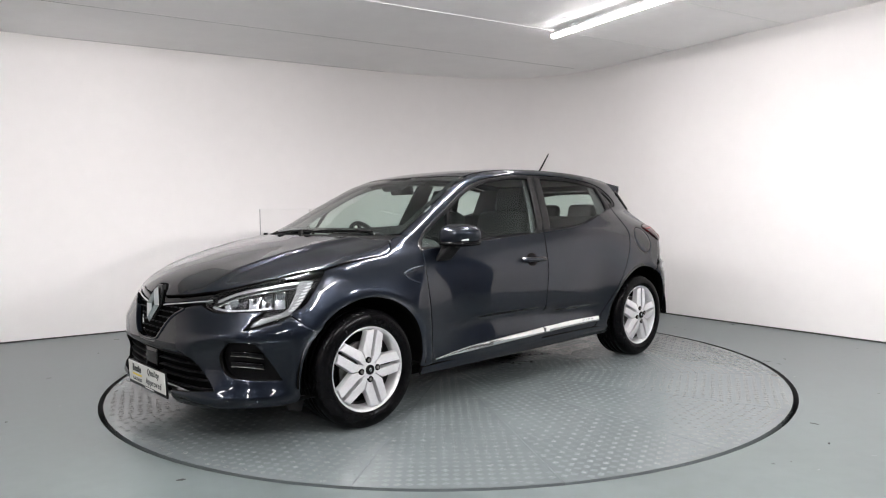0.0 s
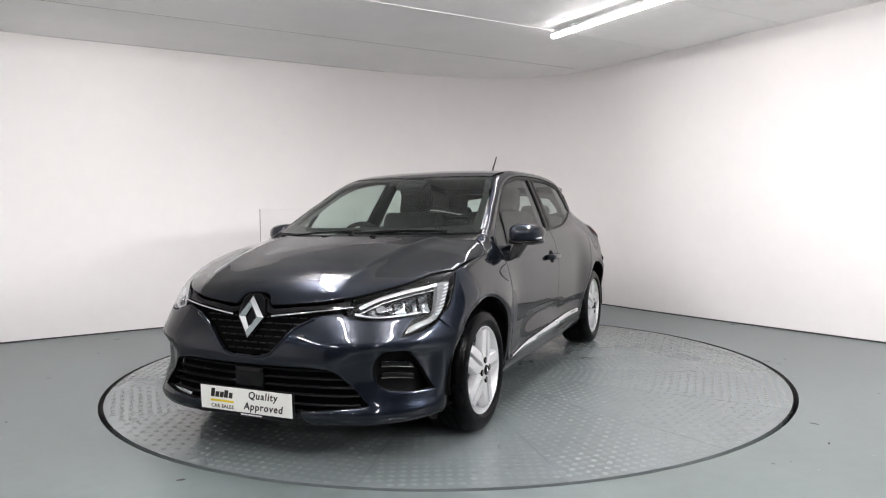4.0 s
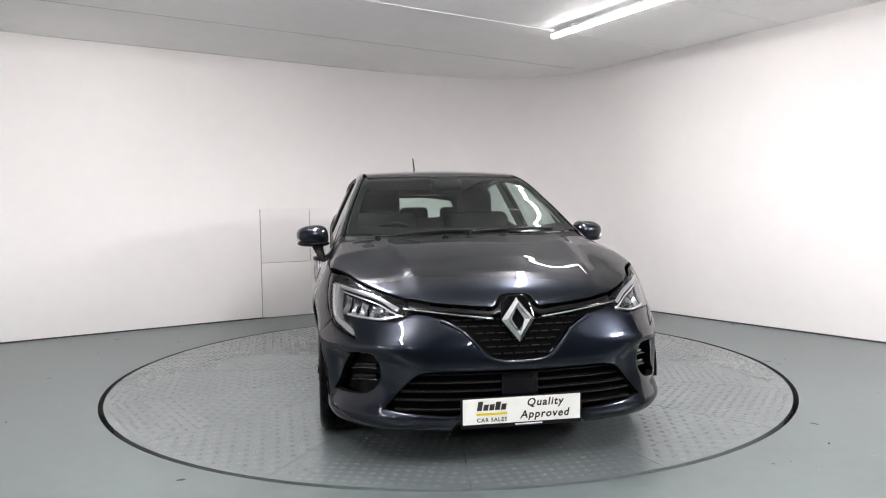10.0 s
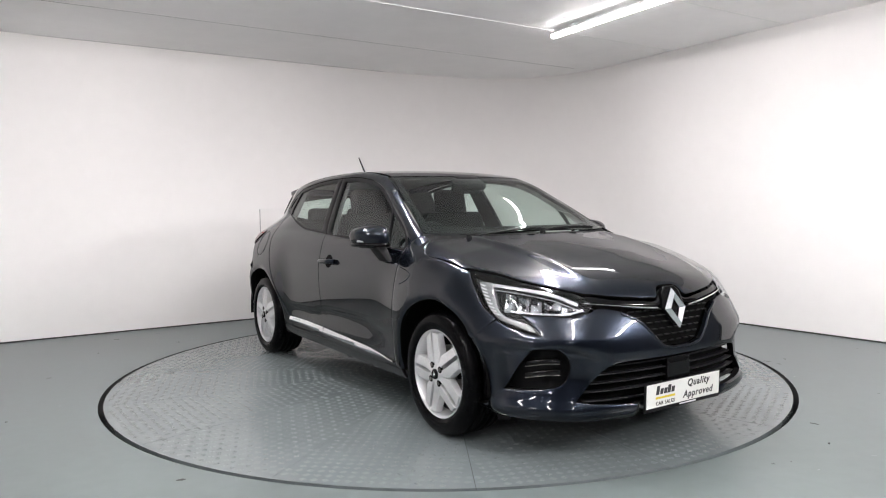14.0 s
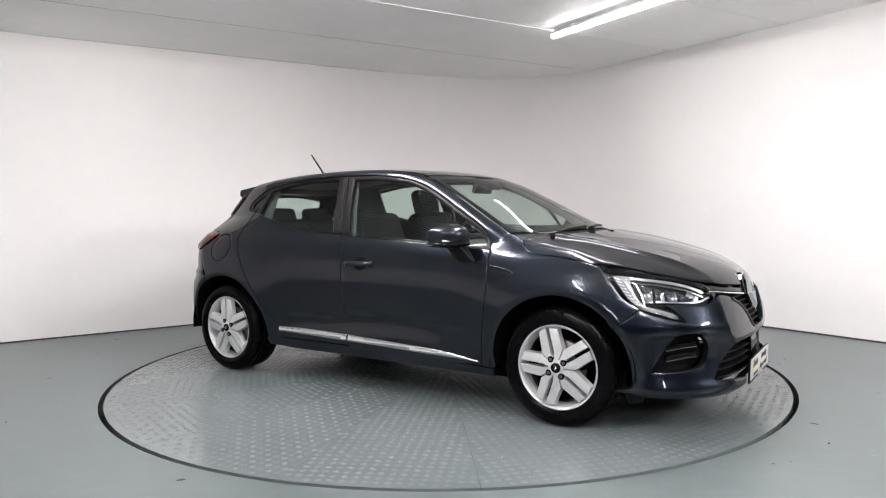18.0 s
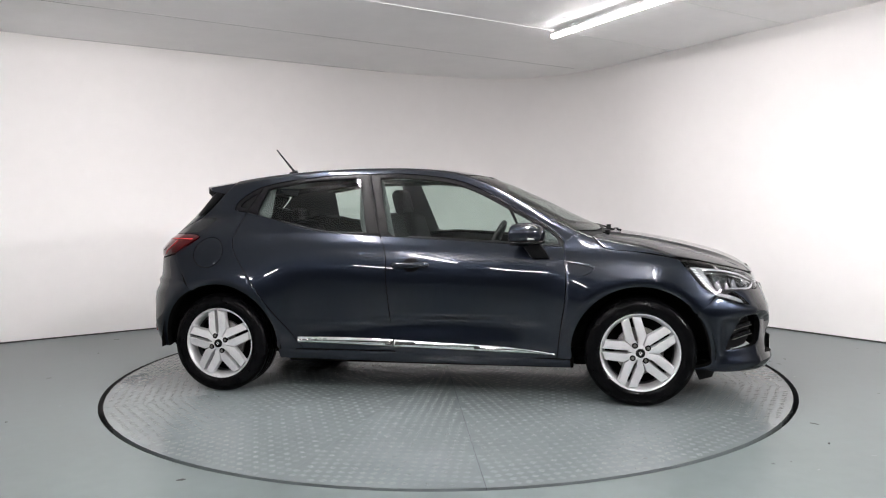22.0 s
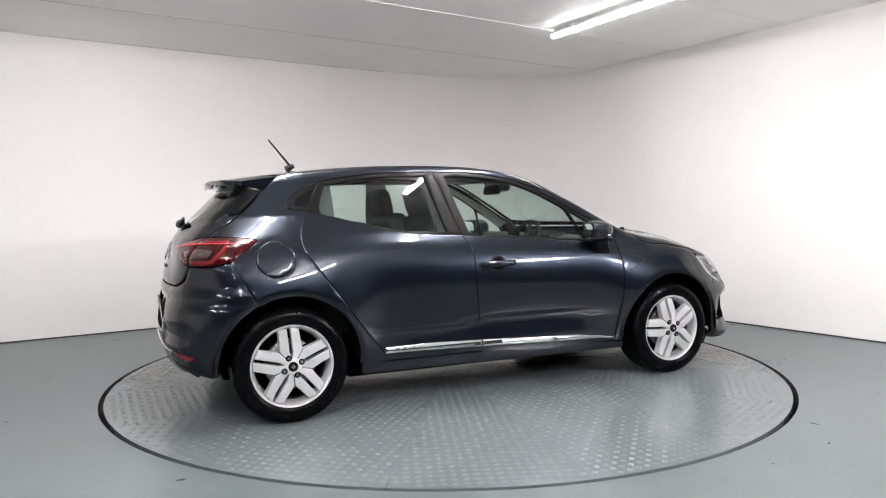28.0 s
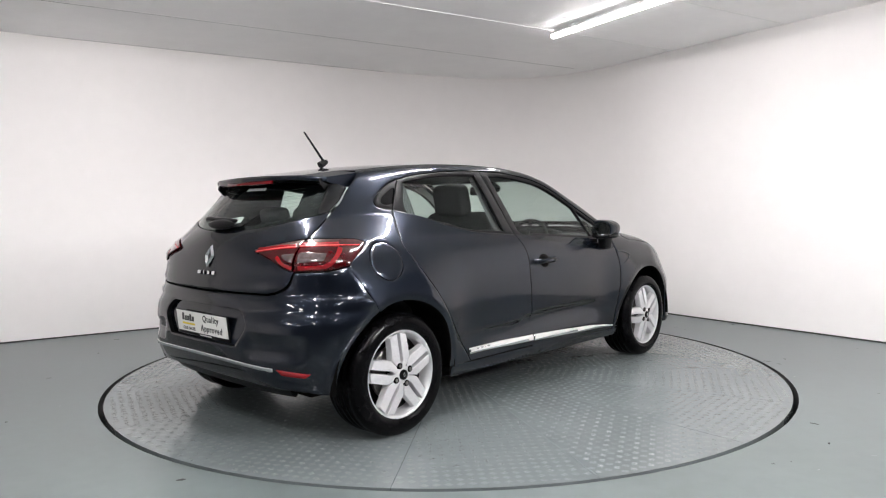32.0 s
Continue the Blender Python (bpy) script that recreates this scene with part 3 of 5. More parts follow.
def sheet(kind, runs, gap=0.0024, res=0.035, inset=0.0, rim=0.014, roll=0.0009, holes=(), bulge=None):
    """Vertices and faces of a panel with a rolled edge and a turned-in rim."""
    step = res * 0.5
    ring0 = shrink(outline(runs, step), gap)
    rings = [(ring0, 1)] + [(shrink(outline(h, step)[::-1], gap), -1) for h in holes]
    pts, edges, sets = [], [], []
    for r, s in rings:
        for q in (r, shrink(r, 0.0025)) if roll else (r,):
            k = len(pts)
            pts += list(q)
            sets.append((k, len(q), q is r))
            edges += [(k + i, k + (i + 1) % len(q)) for i in range(len(q))]
    lo, hi = ring0.min(0), ring0.max(0)
    g = np.stack(np.meshgrid(np.arange(lo[0] + res / 2, hi[0], res), np.arange(lo[1] + res / 2, hi[1], res)), -1)
    g[1::2, :, 0] += res / 2
    g = g.reshape(-1, 2)
    ok = in_poly(g, shrink(ring0, 0.007))
    for r, s in rings[1:]:
        ok &= ~in_poly(g, shrink(r[::-1], -0.007))
    pts += list(g[ok])
    vs, es, fs, ov, oe, of = delaunay_2d_cdt([Vector(q) for q in pts], edges, [], 0, 1e-6)
    vs = np.array([tuple(q) for q in vs])
    fs = np.array([f for f in fs if len(f) == 3])
    mid = vs[fs].mean(1)
    ok = in_poly(mid, ring0)
    for r, s in rings[1:]:
        ok &= ~in_poly(mid, r)
    fs = fs[ok]
    p = onto(kind, vs[:, 0], vs[:, 1])
    n = outward(p)
    if bulge is not None:
        p = p + n * bulge(p, vs)[:, None]
    back = {}
    for k, group in enumerate(ov):
        for o in group:
            back[o] = k
    push = np.full(len(vs), -inset)
    loops = []
    for k, c, edge in sets:
        ids = [back[k + i] for i in range(c)]
        if edge:
            loops.append(ids)
            if roll:
                push[ids] -= roll
    p = p + n * push[:, None]
    flip = kind == "side"
    a = p[fs[:, 1]] - p[fs[:, 0]]
    b = p[fs[:, 2]] - p[fs[:, 0]]
    turn = (np.cross(a, b) * n[fs[:, 0]]).sum(1) < 0
    fs = np.where(turn[:, None], fs[:, ::-1], fs)
    verts, faces = list(p), [tuple(t) for t in fs]
    if rim:
        for ids in loops:
            k = len(verts)
            c = len(ids)
            verts += [p[i] for i in ids] + [p[i] - n[i] * rim for i in ids]
            for i in range(c):
                j = (i + 1) % c
                q = (k + i, k + j, k + c + j, k + c + i)
                e1, e2 = verts[q[1]] - verts[q[0]], verts[q[3]] - verts[q[0]]
                mid = verts[q[0]] - p[fs].reshape(-1, 3).mean(0)
                faces.append(q)
    return verts, faces


def mirrored(vf):
    v, f = vf
    return [(x, -y, z) for x, y, z in v], [t[::-1] for t in f]


def glaze(name, vf, material, parent, label=""):
    """A thin pane that follows the body surface, shaded by the surface's own normals."""
    ob = add(name, *vf, material, parent, label=label)
    v = np.array([tuple(q) for q in vf[0]])
    ob.data.normals_split_custom_set_from_vertices((outward(v * (1, -1, 1)) * (1, -1, 1) if v[:, 1].mean() < -0.2 else outward(v)).tolist())
    return ob


def panel(name, vf, material, parent, label="", both=True):
    """Links a panel, and its like on the car's other side."""
    v = np.array([tuple(q) for q in vf[0]])
    skin = np.zeros(len(v), bool)
    skin[[i for f in vf[1] if len(f) == 3 for i in f]] = True
    skin &= np.abs(body(*v.T)) < 0.0006
    sure = skin.sum() > 0.75 * len({i for f in vf[1] if len(f) == 3 for i in f})
    n = np.where(skin[:, None] & sure, outward(v), 0.0)
    a = add(name, *vf, material, parent, label=label)
    a.data.materials.append(DARK)
    a.data.polygons.foreach_set("material_index", [int(len(f) == 4) for f in vf[1]])
    a.data.normals_split_custom_set_from_vertices(n.tolist())
    if not both:
        return [a]
    b = add(name, *mirrored(vf), material, parent, label=label)
    b.data.materials.append(DARK)
    b.data.polygons.foreach_set("material_index", [int(len(f) == 4) for f in vf[1]])
    b.data.normals_split_custom_set_from_vertices((n * (1, -1, 1)).tolist())
    return [a, b]


# ---- the car ----
def sx(u, z):
    """Side coordinates of a place on the nose, from its arc and height."""
    p = onto("front", np.array([u]), np.array([z]))[0]
    return (p[0], p[2])


def tx(u, z):
    p = onto("front", np.array([u]), np.array([z]))[0]
    return (p[0], p[1])


def rs(u, z):
    """Side coordinates of a place on the tail."""
    p = onto("rear", np.array([u]), np.array([z]))[0]
    return (p[0], p[2])


def ts(x, y):
    """Side coordinates of a place on the top."""
    p = onto("top", np.array([x]), np.array([y]))[0]
    return (p[0], p[2])


def st(x, z):
    """Top coordinates of a place on the flank."""
    p = onto("side", np.array([x]), np.array([z]))[0]
    return (p[0], p[1])


def arc_of(kind, x, z):
    """Nose or tail coordinates of a place on the flank."""
    p = onto("side", np.array([x]), np.array([z]))[0]
    return (CYL * math.atan2(p[1], p[0] - FX if kind == "front" else RX - p[0]), z)


def sym(half):
    """A run given for one side, from the middle outwards, carried over to both sides."""
    return [(-u, z) for u, z in half[::-1] if u > 1e-6] + list(half)


ARCH = 0.386


def arch(cx, a0, a1, n=14, r=ARCH):
    return [(cx + r * math.cos(radians(a0 + (a1 - a0) * i / n)), 0.302 + r * math.sin(radians(a0 + (a1 - a0) * i / n))) for i in range(n + 1)]


def flare(p, vs):
    """Wheel-arch lips turn inwards towards the wheel."""
    d = np.zeros(len(p))
    for cx in (AXF, AXR):
        r = np.hypot(p[:, 0] - cx, p[:, 2] - 0.302)
        k = np.clip((ARCH + 0.026 - r) / 0.026, 0, 1)
        d -= 0.010 * k * k * (3 - 2 * k)
    return d


car = new("car")
tagged(car, "dark grey-blue metallic five-door hatchback with silver wheels, standing on a turntable", "car")

# glasshouse lines
BELT_F = [(0.864, 0.911), (0.586, 0.928), (0.30, 0.948), (-0.015, 0.966), (-0.243, 0.981)]
BELT_R = [(-0.243, 0.981), (-0.45, 0.994), (-0.641, 1.012), (-0.806, 1.046), (-0.975, 1.095), (-1.168, 1.137)]
DLO_TOP_R = [(-0.354, 1.371), (-0.55, 1.367), (-0.744, 1.354), (-0.975, 1.325), (-1.07, 1.304)]
DLO_TOP_F = [(-0.354, 1.371), (-0.15, 1.368), (-0.011, 1.356), (0.197, 1.322), (0.341, 1.270), (0.580, 1.139), (0.795, 1.012), (0.866, 0.938)]
BGAP = [(-0.243, 0.981), (-0.200, 0.879), (-0.192, 0.72), (-0.172, 0.50), (-0.153, 0.283)]
BGAP_UP = [(-0.243, 0.981), (-0.297, 1.173), (-0.354, 1.371)]
RDOOR_EDGE = [(-1.168, 1.137), (-1.209, 0.995), (-1.206, 0.945), (-1.171, 0.873), (-1.045, 0.695), (-0.915, 0.51), (-0.80, 0.369), (-0.735, 0.284)]
FDOOR_EDGE = [(0.824, 0.262), (0.847, 0.441), (0.869, 0.582), (0.879, 0.721), (0.874, 0.818), (0.864, 0.911)]

# doors
fd = panel("front_door", sheet("side", [BELT_F, BGAP, FDOOR_EDGE[:1] + FDOOR_EDGE[1:]], res=0.03), PAINT, car)
rd = panel("rear_door", sheet("side", [BELT_R, RDOOR_EDGE, [(-0.735, 0.284)], BGAP[::-1]], res=0.03), PAINT, car)
GLASS_F = [[(-0.280, 1.342), (-0.132, 1.343), (0.0, 1.330), (0.196, 1.298), (0.345, 1.243), (0.535, 1.140)], [(0.535, 1.140), (0.641, 0.940)],
           [(0.641, 0.940), (0.3, 0.963), (-0.014, 0.982), (-0.182, 0.995)]]
GLASS_T = [[(0.566, 1.123), (0.785, 1.000)], [(0.785, 1.000), (0.822, 0.962), (0.838, 0.930)], [(0.838, 0.930), (0.667, 0.940)]]
GLASS_R = [[(-1.040, 1.288), (-0.742, 1.333), (-0.419, 1.344)], [(-0.419, 1.344), (-0.336, 1.005)], [(-0.336, 1.005), (-0.641, 1.024), (-0.849, 1.071), (-1.080, 1.128)]]
for i, (door, s) in enumerate(zip(fd, (1, -1))):
    vf = sheet("side", [BELT_F, BGAP_UP, DLO_TOP_F], gap=0.0015, res=0.04, inset=0.004, rim=0.02, holes=[GLASS_F, GLASS_T])
    add("window_frame", *(vf if s > 0 else mirrored(vf)), FRAME, door, label="black window frame")
    for nm, g in (("window_glass", GLASS_F), ("quarter_glass", GLASS_T)):
        vf = sheet("side", g, gap=-0.004, res=0.03, inset=0.011, rim=0, roll=0)
        glaze(nm, vf if s > 0 else mirrored(vf), GLASS, door, "green-tinted glass")
for door, s in zip(rd, (1, -1)):
    vf = sheet("side", [BELT_R, [(-1.168, 1.137), (-1.13, 1.21), (-1.07, 1.304)], DLO_TOP_R[::-1], BGAP_UP[::-1]], gap=0.0015, res=0.04, inset=0.004, rim=0.02, holes=[GLASS_R])
    add("window_frame", *(vf if s > 0 else mirrored(vf)), FRAME, door, label="black window frame")
    vf = sheet("side", GLASS_R, gap=-0.004, res=0.03, inset=0.011, rim=0, roll=0)
    glaze("window_glass", vf if s > 0 else mirrored(vf), GLASS, door, "green-tinted glass")
# B-post covers
for door, g in ((fd, [[(-0.330, 1.352), (-0.287, 1.350)], [(-0.287, 1.350), (-0.195, 0.998)], [(-0.195, 0.998), (-0.240, 0.998)]]),
                (rd, [[(-0.404, 1.350), (-0.366, 1.352)], [(-0.366, 1.352), (-0.257, 1.000)], [(-0.257, 1.000), (-0.322, 1.004)]])):
    for d, s in zip(door, (1, -1)):
        vf = sheet("side", g, gap=0.001, res=0.04, inset=0.001, rim=0.006, roll=0.001)
        add("post_cover", *(vf if s > 0 else mirrored(vf)), POST, d, label="satin dark grey post cover")
# fixed corner piece behind the rear door
CORNER = [[(-1.168, 1.137), (-1.13, 1.21), (-1.07, 1.304)], [(-1.07, 1.304), (-1.123, 1.287), (-1.222, 1.228), (-1.262, 1.185), (-1.262, 1.160), (-1.241, 1.148)]]
panel("corner_trim", sheet("side", CORNER, gap=0.002, res=0.03, inset=0.004, holes=[[[(-1.150, 1.175), (-1.115, 1.255), (-1.205, 1.205)], [(-1.205, 1.205), (-1.222, 1.178), (-1.205, 1.168)]]]), FRAME, car, "black corner trim behind the rear window")
panel("corner_glass", sheet("side", [[(-1.150, 1.175), (-1.115, 1.255), (-1.205, 1.205)], [(-1.205, 1.205), (-1.222, 1.178), (-1.205, 1.168)]], gap=-0.003, inset=0.010, rim=0, roll=0), GLOSS, car)

FUEL = [[(-1.361 + 0.100 * math.cos(a), 0.885 + 0.094 * math.sin(a)) for a in (2 * math.pi * k / 24 for k in range(24))]]
# body side: windscreen post, roof rail, rear quarter
SCREEN_EDGE = [(0.262, 0.535), (0.40, 0.570), (0.60, 0.622), (0.80, 0.668), (0.952, 0.700)]
rail = [ts(x, 0.515) for x in (0.24, 0.0, -0.3, -0.6, -0.9, -1.15, -1.30)]
hatch_edge = [ts(-1.30, 0.530), rs(0.93, 1.25), rs(0.888, 1.198), rs(0.793, 1.108), rs(0.702, 1.010)]
lamp_upper = [rs(0.702, 1.004), rs(0.796, 1.003), rs(0.941, 0.997), rs(0.982, 0.982)]
lamp_lower = [rs(0.982, 0.982), rs(0.948, 0.941), rs(0.889, 0.876)]
quarter_low = [(-1.494, 0.704), arch(AXR, 116, -3.2)[0]]
panel("body_side", sheet("side", [[ts(x, y) for x, y in SCREEN_EDGE[::-1]], rail, hatch_edge, lamp_upper, lamp_lower, quarter_low + arch(AXR, 116, -3.2)[1:],
                                  [(-0.735, 0.284)] + RDOOR_EDGE[::-1][1:-1],
                                  [(-1.168, 1.137), (-1.241, 1.148), (-1.262, 1.160), (-1.262, 1.185), (-1.222, 1.228), (-1.123, 1.287), (-1.07, 1.304)] + DLO_TOP_R[::-1][1:-1],
                                  DLO_TOP_F, [(0.864, 0.911)]], gap=0.0018, res=0.015, bulge=flare, holes=[FUEL]), PAINT, car)
panel("fuel_flap", sheet("side", FUEL, gap=0.002, res=0.03), PAINT, car)
panel("sill", sheet("side", [[(-0.895, 0.218), (-0.3, 0.213), (0.905, 0.205)], [(0.905, 0.205), (0.902, 0.253)], [(0.902, 0.253), (0.824, 0.256), (-0.153, 0.279), (-0.735, 0.280)], [(-0.735, 0.280), (-0.899, 0.278)]], res=0.035), PAINT, car)

# fender
lamp_back = [sx(1.03, 0.838), sx(0.985, 0.766), sx(0.924, 0.680), sx(0.86, 0.638)]
panel("front_fender", sheet("side", [FDOOR_EDGE + [(0.866, 0.938)], [ts(0.952, 0.700), ts(1.028, 0.704), (1.092, 0.908), (1.27, 0.882), (1.457, 0.850)], lamp_back,
                                     [sx(0.86, 0.632)] + arch(AXF, 37, 186.5), [(0.86, 0.257)]], res=0.026, bulge=flare), PAINT, car)

# bonnet, roof, screens
front_edge = [tx(0.48, 0.744), tx(0.355, 0.728), tx(0.21, 0.714), tx(0.108, 0.706)]
notch = [tx(0.108, 0.706), tx(0.092, 0.716), tx(0.074, 0.748), tx(0.055, 0.757), tx(0.0, 0.761)]
lamp_top = [tx(1.03, 0.840), tx(0.88, 0.828), tx(0.78, 0.806), tx(0.69, 0.787), tx(0.57, 0.762), tx(0.48, 0.744)]
BON_REAR = [(1.195, 0.0), (1.175, 0.25), (1.115, 0.50), (1.03, 0.70)]
bon_side = [(1.03, 0.70)] + [st(x, z) for x, z in ((1.092, 0.908), (1.27, 0.882), (1.457, 0.850))]


def crease(p, vs):
    """Two long folds that fan out over the bonnet."""
    y = np.abs(p[:, 1])
    line = 0.40 + 0.13 * (1.9 - p[:, 0])
    d = y - line
    fade = np.clip((2.0 - p[:, 0]) / 0.25, 0, 1) * np.clip((p[:, 0] - 1.05) / 0.1, 0, 1)
    return 0.013 * fade * np.where(d < 0, np.clip(1 + d / 0.18, 0, 1) ** 2, np.clip(1 - d / 0.075, 0, 1) ** 2)


runs = [sym(BON_REAR), bon_side[:-1] + lamp_top[:1], lamp_top[:-1], front_edge[:-1], notch[:-1] + [(x, -y) for x, y in notch[::-1]][:-1], [(x, -y) for x, y in front_edge[::-1]][:-1], [(x, -y) for x, y in lamp_top[::-1]][:-1], [(x, -y) for x, y in bon_side[::-1]][:-1]]
runs[0] = [(x, -y) for x, y in BON_REAR[::-1]] + BON_REAR[1:]
panel("bonnet", sheet("top", runs, res=0.017, bulge=crease), PAINT, car, both=False)
ROOF_F = [(0.345, 0.0), (0.325, 0.25), (0.262, 0.512)]
ROOF_R = [(-1.43, 0.0), (-1.40, 0.25), (-1.315, 0.45), (-1.29, 0.512)]
rail_l = [(x, 0.512) for x in (0.262, -0.2, -0.6, -1.0, -1.29)]
panel("roof", sheet("top", [[(x, -y) for x, y in ROOF_F[::-1]] + ROOF_F[1:-1], rail_l[:-1], ROOF_R[::-1][:-1] + [(x, -y) for x, y in ROOF_R[:-1]], [(x, -y) for x, y in rail_l[::-1]][:-1]], res=0.05, gap=0.0015), PAINT, car, both=False)
SCR_LOW = [(1.125, 0.0), (1.105, 0.25), (1.05, 0.48), (0.945, 0.690)]


def both_ways(*half_runs):
    """Runs given for the left half from the middle outwards and back to the middle, closed over the right half."""
    a, b, c = half_runs
    return [[(x, -y) for x, y in a[::-1]] + a[1:-1], b[:-1], c[:-1] + [(x, -y) for x, y in c[::-1]][:-1], [(x, -y) for x, y in b[::-1]][:-1]]


scr = [(0.945, 0.690), (0.80, 0.660), (0.60, 0.614), (0.40, 0.562), (0.268, 0.527)]
top_f = [(0.268, 0.527), (0.332, 0.25), (0.352, 0.0)]
inner_low = [(1.045, 0.0), (1.025, 0.25), (0.975, 0.44), (0.875, 0.625)]
inner_side = [(0.875, 0.625), (0.75, 0.602), (0.58, 0.565), (0.42, 0.523), (0.325, 0.495)]
inner_top = [(0.325, 0.495), (0.385, 0.25), (0.400, 0.0)]
screen = glaze("windscreen", sheet("top", both_ways(SCR_LOW, scr, top_f), gap=0.002, res=0.03, inset=0.002, rim=0, roll=0), GLASS, car, "green-tinted windscreen")
add("black_border", *sheet("top", both_ways(SCR_LOW, scr, top_f), gap=0.001, res=0.06, inset=0.007, rim=0, roll=0, holes=[both_ways(inner_low, inner_side, inner_top)]), GLOSS, screen, label="black printed border of the windscreen")
COWL = [(1.20, 0.0), (1.18, 0.25), (1.12, 0.50), (1.03, 0.705)]
panel("scuttle", sheet("top", [[(x, -y) for x, y in SCR_LOW[::-1]] + SCR_LOW[1:-1], [SCR_LOW[-1]], COWL[::-1] + [(x, -y) for x, y in COWL[1:]], [(SCR_LOW[-1][0], -SCR_LOW[-1][1])]], gap=-0.004, res=0.06, inset=0.014, rim=0.03), BLACK, car, "black plastic scuttle below the windscreen", both=False)

# nose
arch_f = [arc_of("front", x, z) for x, z in arch(AXF, 37, -14, 8)]
GRILLE_LOW = [(0.0, 0.487), (0.06, 0.489), (0.118, 0.503), (0.176, 0.558), (0.234, 0.618), (0.324, 0.664), (0.43, 0.684)]
BUMPER_LOW = [(0.0, 0.188), (0.30, 0.190), (0.60, 0.196), (0.85, 0.203), (1.0, 0.212)]
LOWER_GRILLE = [[(0.0, 0.250), (0.239, 0.255), (0.40, 0.268), (0.535, 0.285)], [(0.535, 0.285), (0.457, 0.380), (0.400, 0.432), (0.340, 0.446), (0.20, 0.446), (0.0, 0.446)]]
FOG = [[(0.821, 0.326), (0.735, 0.470), (0.696, 0.508), (0.640, 0.512), (0.588, 0.500), (0.556, 0.445), (0.577, 0.372), (0.618, 0.344)], [(0.618, 0.344), (0.71, 0.330)]]


def mirror_runs(right):
    return [[(-u, z) for u, z in r] for r in right]


def half_closed(lower, upper):
    """Closes two runs, each from the middle outwards or back, over both sides."""
    return [[(-u, z) for u, z in lower[::-1]] + lower[1:-1], upper[:-1] + [(-u, z) for u, z in upper[::-1]][:-1]]


edge = [arch_f[-1]] + arch_f[::-1][1:] + [(0.86, 0.630)]
low_run = [(-u, z) for u, z in BUMPER_LOW[::-1]] + BUMPER_LOW[1:]


def chin(p, vs):
    """The lower lip stands proud, and the cheeks sink below a ledge towards the lamps' pockets."""
    lip = 0.008 * np.exp(-((p[:, 2] - 0.235) / 0.028) ** 2) * np.clip((np.abs(p[:, 1]) - 0.1) / 0.2, 0, 1)
    u, z = np.abs(vs[:, 0]), p[:, 2]
    ease = lambda q: np.clip(q, 0, 1) ** 2 * (3 - 2 * np.clip(q, 0, 1))
    ledge = np.interp(u, [0.38, 0.5, 0.6, 0.8], [0.462, 0.508, 0.526, 0.508])
    sink = -0.026 * ease((ledge - z) / 0.024) * ease((z - 0.235) / 0.16) * ease((u - 0.38) / 0.12) * ease((0.87 - u) / 0.07)
    brow = 0.004 * np.exp(-((p[:, 2] - 0.545) / 0.03) ** 2) * np.clip((np.abs(vs[:, 0]) - 0.3) / 0.2, 0, 1) * ease((0.84 - u) / 0.12)
    seat = -0.030 * np.clip((0.30 - np.abs(p[:, 1])) / 0.03, 0, 1) * np.clip((0.37 - p[:, 2]) / 0.03, 0, 1)
    return lip + sink + brow + seat + flare(p, vs)


flip = lambda run: [(-u, z) for u, z in run[::-1]]
lamp_line = [(0.86, 0.630), (0.803, 0.604), (0.73, 0.585), (0.667, 0.573)]
bumper_runs = [low_run, edge[:-1], lamp_line[:-1], [(0.667, 0.573), (0.708, 0.620), (0.750, 0.655)], [(0.750, 0.655), (0.644, 0.657), (0.526, 0.652), (0.461, 0.671)],
               GRILLE_LOW[::-1] + [(-u, z) for u, z in GRILLE_LOW[1:]], flip([(0.750, 0.655), (0.644, 0.657), (0.526, 0.652), (0.461, 0.671)])[:-1], flip([(0.667, 0.573), (0.708, 0.620), (0.750, 0.655)])[:-1], flip(lamp_line)[:-1], flip(edge)[:-1]]
bumper = panel("front_bumper", sheet("front", bumper_runs, res=0.019, holes=[half_closed(*LOWER_GRILLE), FOG, mirror_runs(FOG)], bulge=chin, rim=0.03), PAINT, car, both=False)[0]


def band(kind, pts, width, **kw):
    """A narrow strip along points of the surface."""
    p = np.array(smooth_path(pts, 0.03))
    d = np.gradient(p, axis=0)
    n = np.stack([-d[:, 1], d[:, 0]], -1) / np.linalg.norm(d, axis=1)[:, None]
    w = np.broadcast_to(np.asarray(width, float), (len(p),)) if np.ndim(width) == 0 else np.interp(np.linspace(0, 1, len(p)), np.linspace(0, 1, len(width)), width)
    a, b = p + n * w[:, None] / 2, p - n * w[:, None] / 2
    run = [tuple(q) for q in a], [tuple(q) for q in b[::-1]]
    return sheet(kind, list(run), gap=0.0, roll=kw.pop("roll", 0.0015), res=kw.pop("res", 0.03), **kw)


add("backing", *sheet("front", half_closed(*LOWER_GRILLE), gap=-0.012, inset=0.075, rim=0, roll=0, res=0.05), DARK, bumper)
for k, z in enumerate((0.278, 0.315, 0.352, 0.389, 0.424)):
    w = (0.50, 0.50, 0.475, 0.44, 0.395)[k]
    add("grille_bar", *band("front", [(-w, z + 0.004), (0, z), (w, z + 0.004)], 0.006, inset=0.034, rim=0.03), BLACK, bumper, label="black plastic grille bar")
add("radar_cover", *sheet("front", [[(-0.075, 0.30), (0.075, 0.30)], [(0.075, 0.30), (0.075, 0.425)], [(0.075, 0.425), (-0.075, 0.425)], [(-0.075, 0.425), (-0.075, 0.30)]], gap=0, inset=0.024, rim=0.03), GLOSS, bumper)
